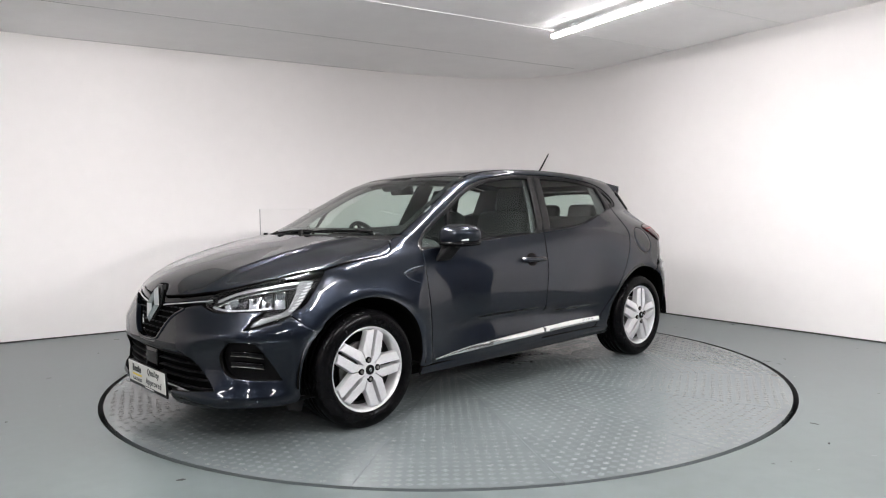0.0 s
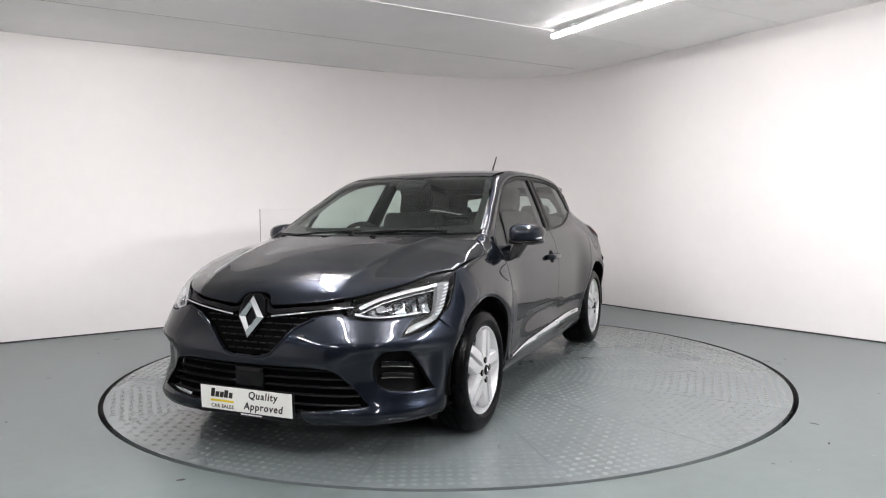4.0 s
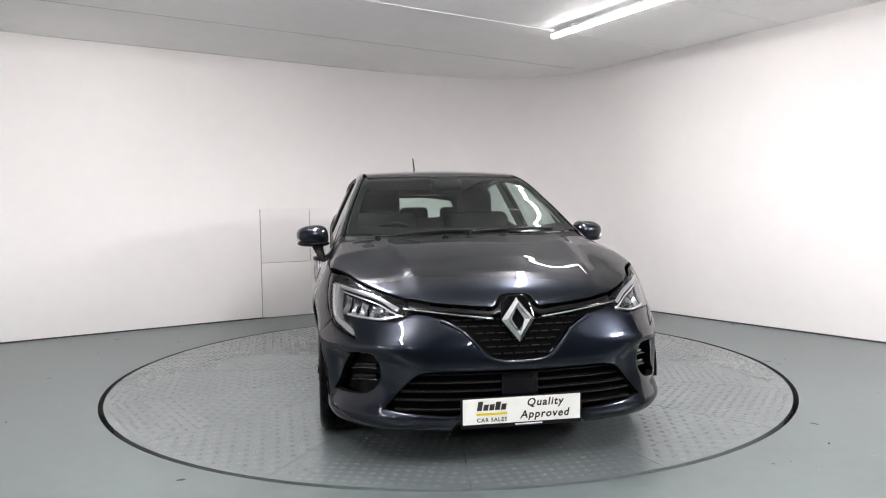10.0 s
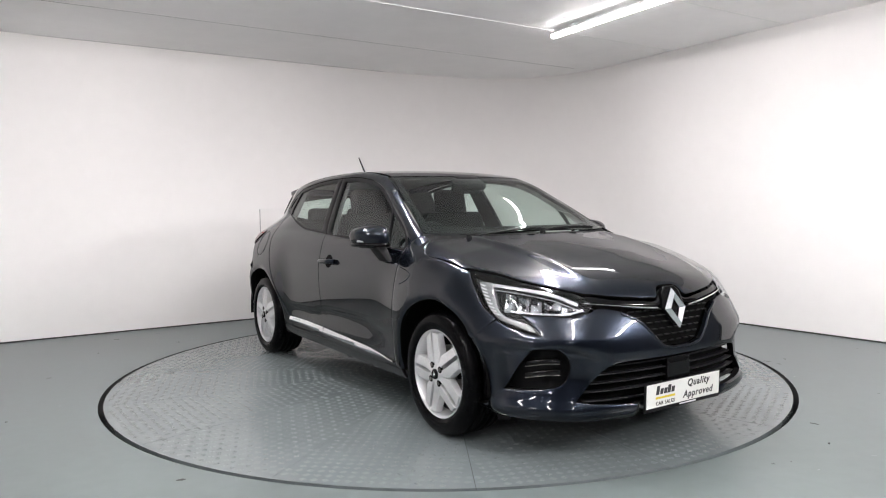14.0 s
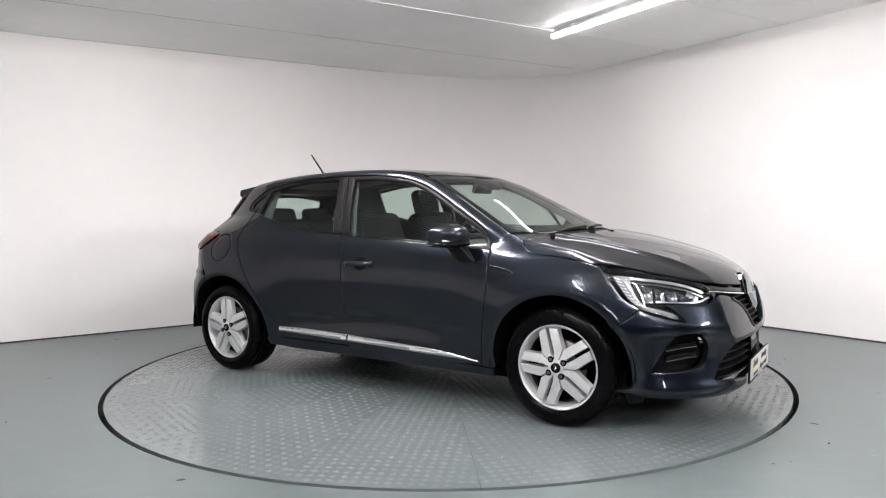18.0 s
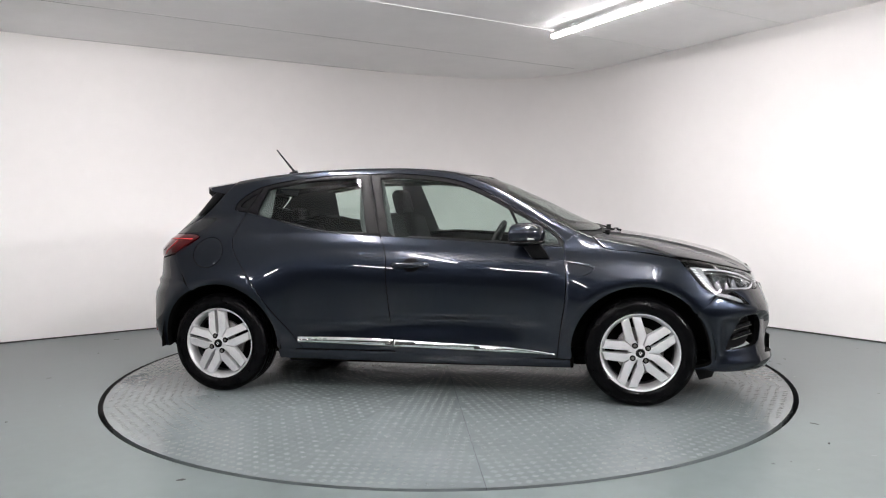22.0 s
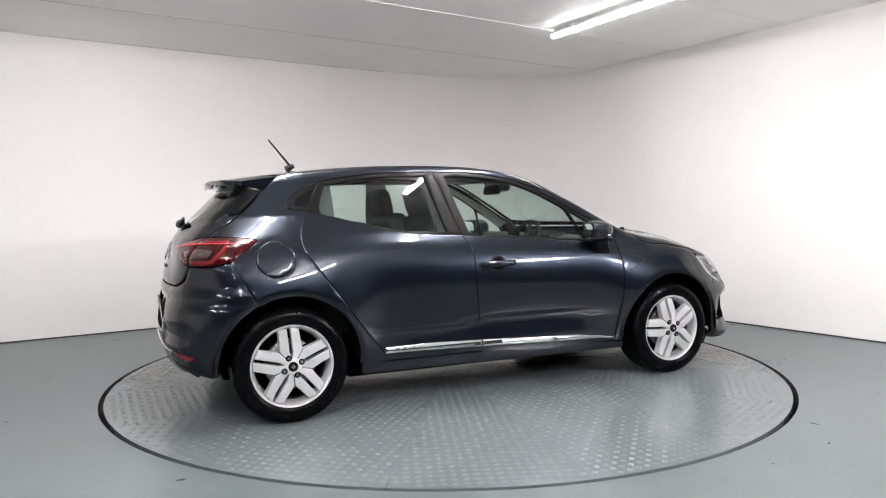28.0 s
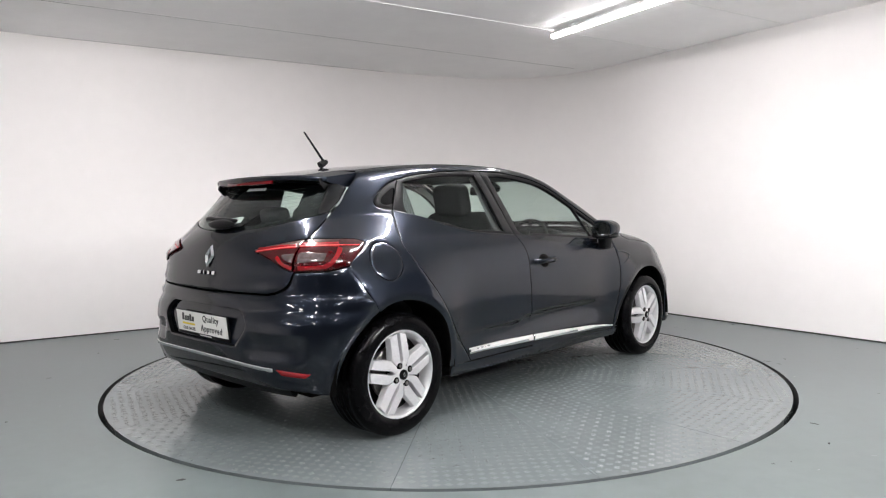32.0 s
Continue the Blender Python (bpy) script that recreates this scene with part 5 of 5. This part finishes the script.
# number plates
def plate(name, m):
    root = part(name, box_bm(0.538, 0.132, 0.010, m @ pose(0, -0.008, -0.004), 0.004), BLACK, car, "white plate with black wording in a black holder", smooth=40)
    part("face", box_bm(0.520, 0.110, 0.004, m @ pose(0, 0, 0.002), 0.001), PLATEWHITE, root)
    lean = Matrix(((1, 0.18, 0, 0), (0, 1, 0, 0), (0, 0, 1, 0), (0, 0, 0, 1)))
    for words, size, x, y in (("Quality", 0.047, 0.102, 0.028), ("Approved", 0.047, 0.102, -0.024), ("CAR SALES", 0.024, -0.134, -0.038)):
        part("wording", text_bm(words, size, m @ pose(x, y, 0.0045) @ (lean if size > 0.03 else Matrix.Identity(4))), INK, root)
    for k in range(5):
        part("logo_bar", box_bm(0.021, (0.040, 0.026, 0.026, 0.036, 0.026)[k], 0.001, m @ pose(-0.186 + 0.026 * k, 0.024 + (0.0, -0.007, -0.007, -0.002, -0.007)[k], 0.0045) @ lean), INK, root)
    part("logo_underline", box_bm(0.135, 0.010, 0.001, m @ pose(-0.134, -0.012, 0.0045)), YELLOW, root)
    part("holder_wording", box_bm(0.12, 0.006, 0.001, m @ pose(0.03, -0.064, 0.0015)), PAPER, root)
    return root


plate("front_plate", Matrix.Translation((2.120, 0.0, 0.276)) @ Matrix.Rotation(radians(2), 4, "Y") @ FACE)
plate("rear_plate", Matrix.Translation((-1.914, 0.0, 0.562)) @ Matrix.Rotation(radians(-6), 4, "Y") @ BACK)

# side mouldings, handles, fender creases
for door_pair, pts, w in ((rd, [(-0.765, 0.343), (-0.5, 0.340), (-0.158, 0.333)], [0.036, 0.044, 0.043]), (fd, [(-0.148, 0.333), (0.3, 0.318), (0.65, 0.302), (0.815, 0.287)], [0.043, 0.040, 0.034, 0.008])):
    for d, s in zip(door_pair, (1, -1)):
        vf = band("side", pts, w, inset=-0.010, rim=0.014, roll=0.004)
        md = add("moulding", *(vf if s > 0 else mirrored(vf)), BLACK, d, label="side moulding with a bright strip")
        w2 = [q * 0.86 for q in w]
        px_, pz_ = [q[0] for q in sorted(pts)], [q[1] for q in sorted(pts)]
        lean_up = lambda p, vs: 0.17 * (np.interp(p[:, 0], px_, pz_) - p[:, 2])
        vf = band("side", [(x, z + 0.002) for x, z in pts], w2, inset=-0.0150, rim=0.008, roll=0.003, res=0.016, bulge=lean_up)
        add("bright_strip", *(vf if s > 0 else mirrored(vf)), CHROME, md, label="chrome strip")
for d, s in zip(rd, (1, -1)):
    for k, (x, w) in enumerate(((-0.690, 0.022), (-0.650, 0.020), (-0.620, 0.006), (-0.590, 0.024))):
        q = onto("side", np.array([x]), np.array([0.347]))[0]
        part("badge_bar", box_bm(w, 0.004, 0.013, pose(x, s * (q[1] + 0.0125), 0.347), 0.001), SATIN, d)
for d, s in zip(fd, (1, -1)):
    q = onto("side", np.array([-0.04]), np.array([0.808]))[0]
    # flat dark oval on the skin: the cup's shade is painted, not hollowed
    cup = [[(-0.035 + 0.052 * math.cos(a), 0.808 + 0.042 * math.sin(a)) for a in (2 * math.pi * k / 20 for k in range(20))]]
    vf = sheet("side", cup, gap=0, inset=-0.002, rim=0.002, roll=0.0005)
    h = add("cup_shade", *(vf if s > 0 else mirrored(vf)), DARK, d, label="flat near-black patch painted as the shade of the handle cup")
    pts = [(-0.145, s * (q[1] + 0.004), 0.806), (-0.130, s * (q[1] + 0.026), 0.807), (-0.09, s * (q[1] + 0.034), 0.808), (-0.02, s * (q[1] + 0.036), 0.809), (0.035, s * (q[1] + 0.030), 0.810), (0.066, s * (q[1] + 0.006), 0.811)]
    part("handle", tube_bm(smooth_path(pts, 0.015), 0.0165, 12), PAINT, d, "body-coloured pull handle", smooth=60)
for s in (1, -1):
    vf = band("side", [(0.885, 0.826), (0.95, 0.815), (1.005, 0.804), (1.035, 0.790), (1.022, 0.772), (0.985, 0.752), (0.935, 0.736)], [0.004, 0.010, 0.014, 0.014, 0.012, 0.008, 0.003], inset=-0.003, rim=0.004, roll=0.003, res=0.015)
    add("fender_fold", *(vf if s > 0 else mirrored(vf)), PAINT, car, label="folded line stamped into the fender")

# door mirrors
for s in (1, -1):
    bm = bmesh.new()
    bmesh.ops.create_uvsphere(bm, u_segments=40, v_segments=24, radius=1.0)
    for q in bm.verts:
        x, y, z = q.co
        e = lambda a, p: math.copysign(abs(a) ** p, a)
        x2 = e(x, 0.9) if x > 0 else max(-0.62, e(x, 0.6))
        y2, z2 = e(y, 0.72), e(z, 0.80)
        z2 *= 1.0 - 0.22 * y2 if z2 > 0 else 1.0 - 0.10 * y2
        q.co = Vector((0.652 + 0.105 * x2 - 0.025 * y2, s * (0.878 + 0.096 * y2), 0.985 + 0.067 * z2 + 0.006 * y2))
    bmesh.ops.recalc_face_normals(bm, faces=bm.faces)
    m_ob = part("door_mirror", bm, PAINT, car, "body-coloured door mirror with a black foot", smooth=60)
    bm = bmesh.new()
    bmesh.ops.create_uvsphere(bm, u_segments=32, v_segments=10, radius=1.0)
    for q in bm.verts:
        x, y, z = q.co
        e = lambda a, p: math.copysign(abs(a) ** p, a)
        x2 = e(x, 0.9) if x > 0 else max(-0.62, e(x, 0.6))
        q.co = Vector((0.651 + 0.108 * x2 - 0.025 * e(y, 0.72), s * (0.874 + 0.098 * e(y, 0.72)), 0.943 + 0.022 * z))
    part("lower_cover", bm, GLOSS, m_ob, "gloss black lower cover", smooth=60)
    part("indicator", tube_bm([(0.735, s * 0.84, 0.962), (0.731, s * 0.89, 0.962), (0.708, s * 0.940, 0.963), (0.672, s * 0.970, 0.964)], 0.006, 8), LAMPWHITE, m_ob, "slim clear indicator")
    arm = bmesh.new()
    a4 = [(0.62, 0.82, 0.94), (0.735, 0.82, 0.94), (0.735, 0.885, 0.93), (0.63, 0.885, 0.93)]
    b4 = [(0.68, 0.80, 0.842), (0.79, 0.80, 0.842), (0.79, 0.838, 0.845), (0.69, 0.842, 0.845)]
    ra = [arm.verts.new((x, s * y, z)) for x, y, z in a4]
    rb_ = [arm.verts.new((x, s * y, z)) for x, y, z in b4]
    for k in range(4):
        arm.faces.new((ra[k], ra[(k + 1) % 4], rb_[(k + 1) % 4], rb_[k]))
    arm.faces.new(ra)
    arm.faces.new(rb_)
    bmesh.ops.recalc_face_normals(arm, faces=arm.faces)
    bmesh.ops.bevel(arm, geom=arm.edges[:], offset=0.010, segments=2, profile=0.5, affect="EDGES")
    part("foot", arm, BLACK, m_ob, "black mirror foot", smooth=50)
    g = bmesh.new()
    bmesh.ops.create_circle(g, cap_ends=True, segments=28, radius=1.0)
    for q in g.verts:
        e = lambda a, p: math.copysign(abs(a) ** p, a)
        q.co = Vector((0.5825 - 0.021 * e(q.co.x, 0.7), s * (0.878 + 0.078 * e(q.co.x, 0.7)), 0.985 + 0.050 * e(q.co.y, 0.75)))
    part("mirror_glass", g, MIRROR, m_ob, "mirror glass")

# aerial and wipers
base = part("aerial", tube_bm([(-1.135, 0, 1.408), (-1.108, 0, 1.424), (-1.085, 0, 1.432)], [0.022, 0.020, 0.012], 12), BLACK, car, "short black roof aerial", smooth=60)
part("rod", tube_bm([(-1.098, 0, 1.425), (-1.118, 0, 1.444), (-1.243, 0, 1.597)], [0.012, 0.0075, 0.0048], 10), FRAME, base, smooth=60)


def on_top(x, y, up):
    q = onto("top", np.array([x]), np.array([y]))
    return Vector(q[0]) + up * Vector(outward(q)[0])


for a, b in (((1.135, -0.02), (1.01, 0.52)), ((1.105, -0.52), (1.10, 0.02))):
    pts = [on_top(a[0] + (b[0] - a[0]) * k / 8, a[1] + (b[1] - a[1]) * k / 8, 0.001) for k in range(9)]
    w = part("wiper", tube_bm(pts, 0.006, 8), BLACK, car, "black windscreen wiper", smooth=60)
    part("pivot", cyl_bm(0.018, 0.014, 0.03, 16, Matrix.Translation(pts[0] + Vector((0.02, 0, 0)))), BLACK, w, smooth=40)
for s in (1, -1):
    part("washer_jet", box_bm(0.03, 0.035, 0.010, Matrix.Translation(on_top(1.215, s * 0.16, 0.002)), 0.003), BLACK, car, "black washer jet", smooth=40)

# wheels
tyre_prof = [(0.214, -0.010), (0.221, 0.002), (0.229, 0.011), (0.246, 0.017), (0.268, 0.017), (0.290, 0.010), (0.304, -0.001), (0.3105, -0.016)]
for k in range(4):
    y = -0.030 - 0.040 * k
    tyre_prof += [(0.3125, y + 0.006), (0.3125, y - 0.022), (0.305, y - 0.0235), (0.305, y - 0.0325)]
tyre_prof += [(0.3105, -0.192), (0.304, -0.206), (0.288, -0.216), (0.255, -0.224), (0.220, -0.205)]
rim_prof = [(0.2225, 0.000), (0.2235, 0.005), (0.2205, 0.0065), (0.2165, 0.004), (0.209, -0.008), (0.200, -0.030), (0.193, -0.060)]
barrel_prof = [(0.193, -0.060), (0.190, -0.10), (0.200, -0.16), (0.216, -0.19)]
tyre_v, tyre_f = lathe(tyre_prof, 96)
rim_v, rim_f = lathe(rim_prof, 80)
bar_v, bar_f = lathe(barrel_prof, 64)
disc_v, disc_f = lathe([(0.05, -0.060), (0.135, -0.060), (0.137, -0.064), (0.137, -0.080), (0.05, -0.080)], 48)
back_v, back_f = lathe([(0.0, -0.105), (0.200, -0.105)], 32)


def wheel(cx, s, turn, steer=0.0):
    """A tyre on a silver wheel with five twin spokes; s: 1 on the car's left, -1 on its right."""
    m = Matrix.Translation((cx, s * 0.838, WHEEL_Z)) @ (Matrix.Identity(4) if s > 0 else Matrix.Rotation(math.pi, 4, "Z"))
    w = new("wheel")
    w.parent = car
    w.matrix_local = m
    w["label"] = "silver twin-spoke wheel with a black tyre"
    add("tyre", tyre_v, tyre_f, RUBBER, w)
    rim_ob = add("rim", rim_v, rim_f, SILVER, w)
    add("barrel", bar_v, bar_f, BARREL, w, label="shadowed inside of the wheel")
    add("brake_disc", disc_v, disc_f, STEEL, w)
    add("drum", back_v, back_f, DARK, w)
    part("caliper", box_bm(0.07, 0.06, 0.12, pose(-0.115, -0.075, 0.05, 0, 20), 0.01), DARK, w, smooth=40)
    # spokes lie in the wheel's plane, with the outer face forward along y
    lay = Matrix(((1, 0, 0, 0), (0, 0, 1, 0), (0, 1, 0, 0), (0, 0, 0, 1)))
    for k in range(5):
        a = radians(turn + 72 * k) if s < 0 else radians(180 - turn - 72 * k)
        if s < 0:
            a = math.pi - a
        for side_ in (1, -1):
            out = [(0.030, 0.0030), (0.062, 0.0040), (0.072, 0.0100), (0.214, 0.0100), (0.2085, 0.0545), (0.150, 0.0560), (0.088, 0.0590), (0.046, 0.0310)]
            pts = [(r, t * side_) for r, t in out]
            bm = bmesh.new()
            face = lambda r, t: 0.006 + 0.011 * (1 - (r / 0.218) ** 2) - 0.10 * max(0.0, abs(t) - 0.010)
            lo = [bm.verts.new((min(r, 0.203), t * (1.06 if abs(t) > 0.02 else 0.8), -0.030)) for r, t in pts]
            hi = [bm.verts.new((r - (0.016 if r > 0.19 and abs(t) > 0.03 else (0.004 if r > 0.19 else 0)), t, face(r, t))) for r, t in pts]
            bm.faces.new(lo)
            top = bm.faces.new(hi)
            for i in range(len(pts)):
                j = (i + 1) % len(pts)
                bm.faces.new((lo[i], lo[j], hi[j], hi[i]))
            bmesh.ops.recalc_face_normals(bm, faces=bm.faces)
            bmesh.ops.bevel(bm, geom=list(top.edges), offset=0.0028, segments=2, profile=0.5, affect="EDGES")
            bmesh.ops.transform(bm, matrix=Matrix.Rotation(-a, 4, "Y") @ lay, verts=bm.verts)
            bmesh.ops.recalc_face_normals(bm, faces=bm.faces)
            part("spoke", bm, SILVER, w)
    part("hub", cyl_bm(0.052, 0.046, 0.046, 32, pose(0, -0.006, 0, -90), 0.004), SILVER, w, smooth=40)
    part("centre_cap", cyl_bm(0.027, 0.025, 0.010, 28, pose(0, 0.020, 0, -90), 0.002), GLOSS, w, "black centre cap", smooth=40)
    em = diamond(w, Matrix.Translation((0, 0.0255, 0)) @ lay, 0.010, 0.013, 0.002, 0.6, "cap_emblem")
    for k in range(4):
        a = radians(turn + 2 + 90 * k) if s > 0 else radians(178 - turn - 90 * k)
        a = math.pi - a if s > 0 else a
        part("bolt_socket", cyl_bm(0.0175, 0.0165, 0.012, 18, pose(0.051 * math.cos(a), 0.0125, 0.051 * math.sin(a), -90), 0.002), DARK, w, "dark bolt socket", smooth=40)
        part("wheel_bolt", cyl_bm(0.0105, 0.0095, 0.016, 6, pose(0.051 * math.cos(a), 0.014, 0.051 * math.sin(a), -90), 0.0015), STEEL, w, "steel wheel bolt")
    return w


for cx, s, turn in ((AXF, -1, 33), (AXR, -1, 23), (AXF, 1, 3), (AXR, 1, 10)):
    wheel(cx, s, turn)

# wheel wells and underside
for cx in (AXF, AXR):
    for s in (1, -1):
        v, f = [], []
        n = 24
        for i in range(n + 1):
            a = radians(-4 + 188 * i / n)
            for r, y in ((0.408, 0.835), (0.408, 0.56), (0.02, 0.56)):
                v.append((cx + r * math.cos(a), s * y, 0.305 + r * math.sin(a)))
        for i in range(n):
            for k in range(2):
                q = (3 * i + k, 3 * i + k + 1, 3 * i + k + 4, 3 * i + k + 3)
                f.append(q)
        add("wheel_liner", v, f, DARK, car, label="black wheel-arch liner")
part("floor_pan", box_bm(1.84, 1.22, 0.06, pose(0, 0, 0.190), 0.01), DARK, car, "black underside")
part("front_undertray", box_bm(1.0, 1.06, 0.05, pose(1.42, 0, 0.190), 0.01), DARK, car)
part("rear_undertray", box_bm(0.74, 1.06, 0.05, pose(-1.25, 0, 0.225), 0.01), DARK, car)
for s in (1, -1):
    part("air_deflector", prism_bm([(0, 0), (0.12, 0), (0.10, -0.055), (0.03, -0.075)], 0.012, Matrix(((1, 0, 0, 1.60), (0, 0, 1, s * 0.72), (0, 1, 0, 0.212), (0, 0, 0, 1)))), BLACK, car, "black rubber air deflector")

# inner shell behind the panels
shell_low = [[(-1.70, 0.36)] + arch(AXR, 178, -10, 14, 0.410) + [(-0.9, 0.22), (0.92, 0.22)] + arch(AXF, 194, -12, 14, 0.410) + [(1.70, 0.24), (1.74, 0.55), (1.60, 0.74), (1.42, 0.83), (1.08, 0.89), (0.86, 0.90)],
             BELT_F + BELT_R[1:], [(-1.24, 1.12), (-1.45, 0.985), (-1.57, 0.96), (-1.62, 0.9)]]
panel("inner_panel", sheet("side", shell_low, gap=0.004, inset=0.045, rim=0, roll=0, res=0.06), DARK, car, "dark inner body panel")

# cabin
def cushion(sx_, sy_, sz_, m, bevel):
    return box_bm(sx_, sy_, sz_, m, bevel, 4)


def seat(y):
    st = part("seat", cushion(0.52, 0.50, 0.16, pose(0.10, y, 0.50, 0, -8), 0.05), FABRIC, car, "charcoal cloth front seat", smooth=60)
    part("backrest", cushion(0.15, 0.50, 0.66, pose(-0.235, y, 0.80, 0, -18), 0.06), FABRIC, st, smooth=60)
    part("headrest", cushion(0.10, 0.27, 0.20, pose(-0.375, y, 1.195, 0, -14), 0.045), FABRIC, st, smooth=60)
    for d in (-0.06, 0.06):
        part("headrest_post", tube_bm([(-0.325, y + d, 1.05), (-0.365, y + d, 1.15)], 0.006, 8), STEEL, st)
    return st


for y in (0.36, -0.36):
    seat(y)
bench = part("rear_bench", cushion(0.50, 1.22, 0.16, pose(-0.80, 0, 0.52, 0, -8), 0.05), FABRIC, car, "charcoal cloth rear bench", smooth=60)
part("backrest", cushion(0.14, 1.24, 0.56, pose(-1.10, 0, 0.80, 0, -20), 0.05), FABRIC, bench, smooth=60)
for y in (-0.36, 0.0, 0.36):
    part("headrest", cushion(0.09, 0.25, 0.14, pose(-1.215, y, 1.095, 0, -16), 0.04), FABRIC, bench, smooth=60)
add("parcel_shelf", [(-1.20, -0.56, 0.985), (-1.20, 0.56, 0.985), (-1.66, 0.50, 1.0), (-1.66, -0.50, 1.0), (-1.20, -0.56, 0.965), (-1.20, 0.56, 0.965), (-1.66, 0.50, 0.98), (-1.66, -0.50, 0.98)],
    [(0, 1, 2, 3), (7, 6, 5, 4), (0, 4, 5, 1), (1, 5, 6, 2), (2, 6, 7, 3), (3, 7, 4, 0)], TRIM, car, smooth=False, label="dark parcel shelf")
dash = part("dashboard", cushion(0.46, 1.34, 0.26, pose(0.80, 0, 0.815, 0, 5), 0.07), TRIM, car, "dark grey dashboard", smooth=60)
part("binnacle", cushion(0.16, 0.32, 0.07, pose(0.60, -0.36, 0.945, 0, 10), 0.03), BLACK, dash, smooth=60)
part("screen", box_bm(0.02, 0.16, 0.21, pose(0.555, 0.0, 0.90, 0, -14), 0.006), GLOSS, dash, "upright dark touchscreen", smooth=40)
for y in (-0.58, -0.1, 0.1, 0.58):
    part("air_vent", box_bm(0.02, 0.12, 0.035, pose(0.572, y, 0.865, 0, 0), 0.006), GLOSS, dash)
v, f = [], []
n1, n2 = 40, 10
for i in range(n1):
    a = 2 * math.pi * i / n1
    for j in range(n2):
        b = 2 * math.pi * j / n2
        v.append(((0.182 + 0.016 * math.cos(b)) * math.cos(a), (0.182 + 0.016 * math.cos(b)) * math.sin(a), 0.016 * math.sin(b)))
for i in range(n1):
    for j in range(n2):
        f.append((i * n2 + j, ((i + 1) % n1) * n2 + j, ((i + 1) % n1) * n2 + (j + 1) % n2, i * n2 + (j + 1) % n2))
m = pose(0.40, -0.36, 0.885, 0, -64)
sw = add("steering_wheel", [tuple(m @ Vector(q)) for q in v], f, BLACK, car, label="black three-spoke steering wheel")
part("boss", cyl_bm(0.062, 0.055, 0.05, 24, m, 0.01), BLACK, sw, smooth=40)
for a in (0, 180, 270):
    part("spoke", box_bm(0.13, 0.035, 0.016, m @ Matrix.Rotation(radians(a + 90), 4, "Z") @ pose(0.11, 0, 0), 0.006), SATIN if a != 270 else BLACK, sw)
rv = part("rear_view_mirror", box_bm(0.03, 0.23, 0.065, pose(0.36, 0, 1.275, 0, 8), 0.012), BLACK, car, "black inside mirror", smooth=50)
part("sensor_pod", box_bm(0.14, 0.20, 0.05, pose(0.40, 0, 1.312, 0, 27), 0.02), BLACK, rv, smooth=50)
add("headlining", *sheet("top", both_ways([(0.30, 0.0), (0.28, 0.25), (0.22, 0.50)], [(0.22, 0.50), (-0.4, 0.50), (-1.25, 0.50)], [(-1.25, 0.50), (-1.38, 0.25), (-1.40, 0.0)]), gap=0, inset=0.03, rim=0, roll=0, res=0.09), LINING, car, label="grey cloth headlining")
for s in (1, -1):
    vf = sheet("side", [[ts(0.86, 0.66), ts(0.6, 0.60), ts(0.27, 0.52)], [ts(0.27, 0.51), (0.20, 1.318), (0.341, 1.262), (0.580, 1.131), (0.795, 1.004)]], gap=0.001, inset=0.035, rim=0, roll=0)
    add("post_trim", *(vf if s > 0 else mirrored(vf)), PILLAR, car)
    vf = sheet("side", [[(-0.43, 1.35), (-0.27, 1.35)], [(-0.27, 1.35), (-0.16, 0.99)], [(-0.16, 0.99), (-0.35, 0.99)]], gap=0.001, inset=0.04, rim=0, roll=0)
    add("post_trim", *(vf if s > 0 else mirrored(vf)), TRIM, car)
    vf = sheet("side", [[(-1.10, 1.33), (-1.0, 1.31)], [(-1.0, 1.31), (-1.0, 1.08)], [(-1.0, 1.08), (-1.2, 1.05)], [(-1.2, 1.05), (-1.50, 1.05)], [(-1.50, 1.05), (-1.36, 1.27)]], gap=0.001, inset=0.04, rim=0, roll=0)
    add("post_trim", *(vf if s > 0 else mirrored(vf)), TRIM, car)
add("window_sticker", *sheet("rear", [[(-0.13, 1.088), (0.06, 1.082)], [(0.06, 1.082), (0.06, 1.108)], [(0.06, 1.108), (-0.13, 1.114)]], gap=0, inset=0.012, rim=0, roll=0), PAPER, back, label="white paper strip behind the glass")
for k in range(7):
    u = -0.16 + 0.045 * k
    add("sticker_wording", *sheet("rear", [[(u, 1.252), (u + 0.036, 1.252)], [(u + 0.036, 1.252), (u + 0.036, 1.266)], [(u + 0.036, 1.266), (u, 1.266)]], gap=0, inset=0.0015, rim=0, roll=0), PAPER, back)
for k in range(6):
    m = Matrix.Translation(on_top(0.80, 0.33 + 0.035 * k, -0.012))
    part("screen_wording", box_bm(0.004, 0.028, 0.004, m), PAPER, screen)


def motions():
    rows_car, rows_table = [], []
    for k in range(33):
        a = TURN0 + RATE * k
        c, s = math.cos(radians(a)), math.sin(radians(a))
        ax, ay = 0.0098, 0.0593           # the turntable's axis in the car
        rows_car.append((float(k), pose(-(c * ax - s * ay), -(s * ax + c * ay), 0.0, 0, 0, a)))
        rows_table.append((float(k), pose(0, 0, 0, 0, 0, a)))
    walk(car, rows_car)
    walk(turntable, rows_table)


motions()
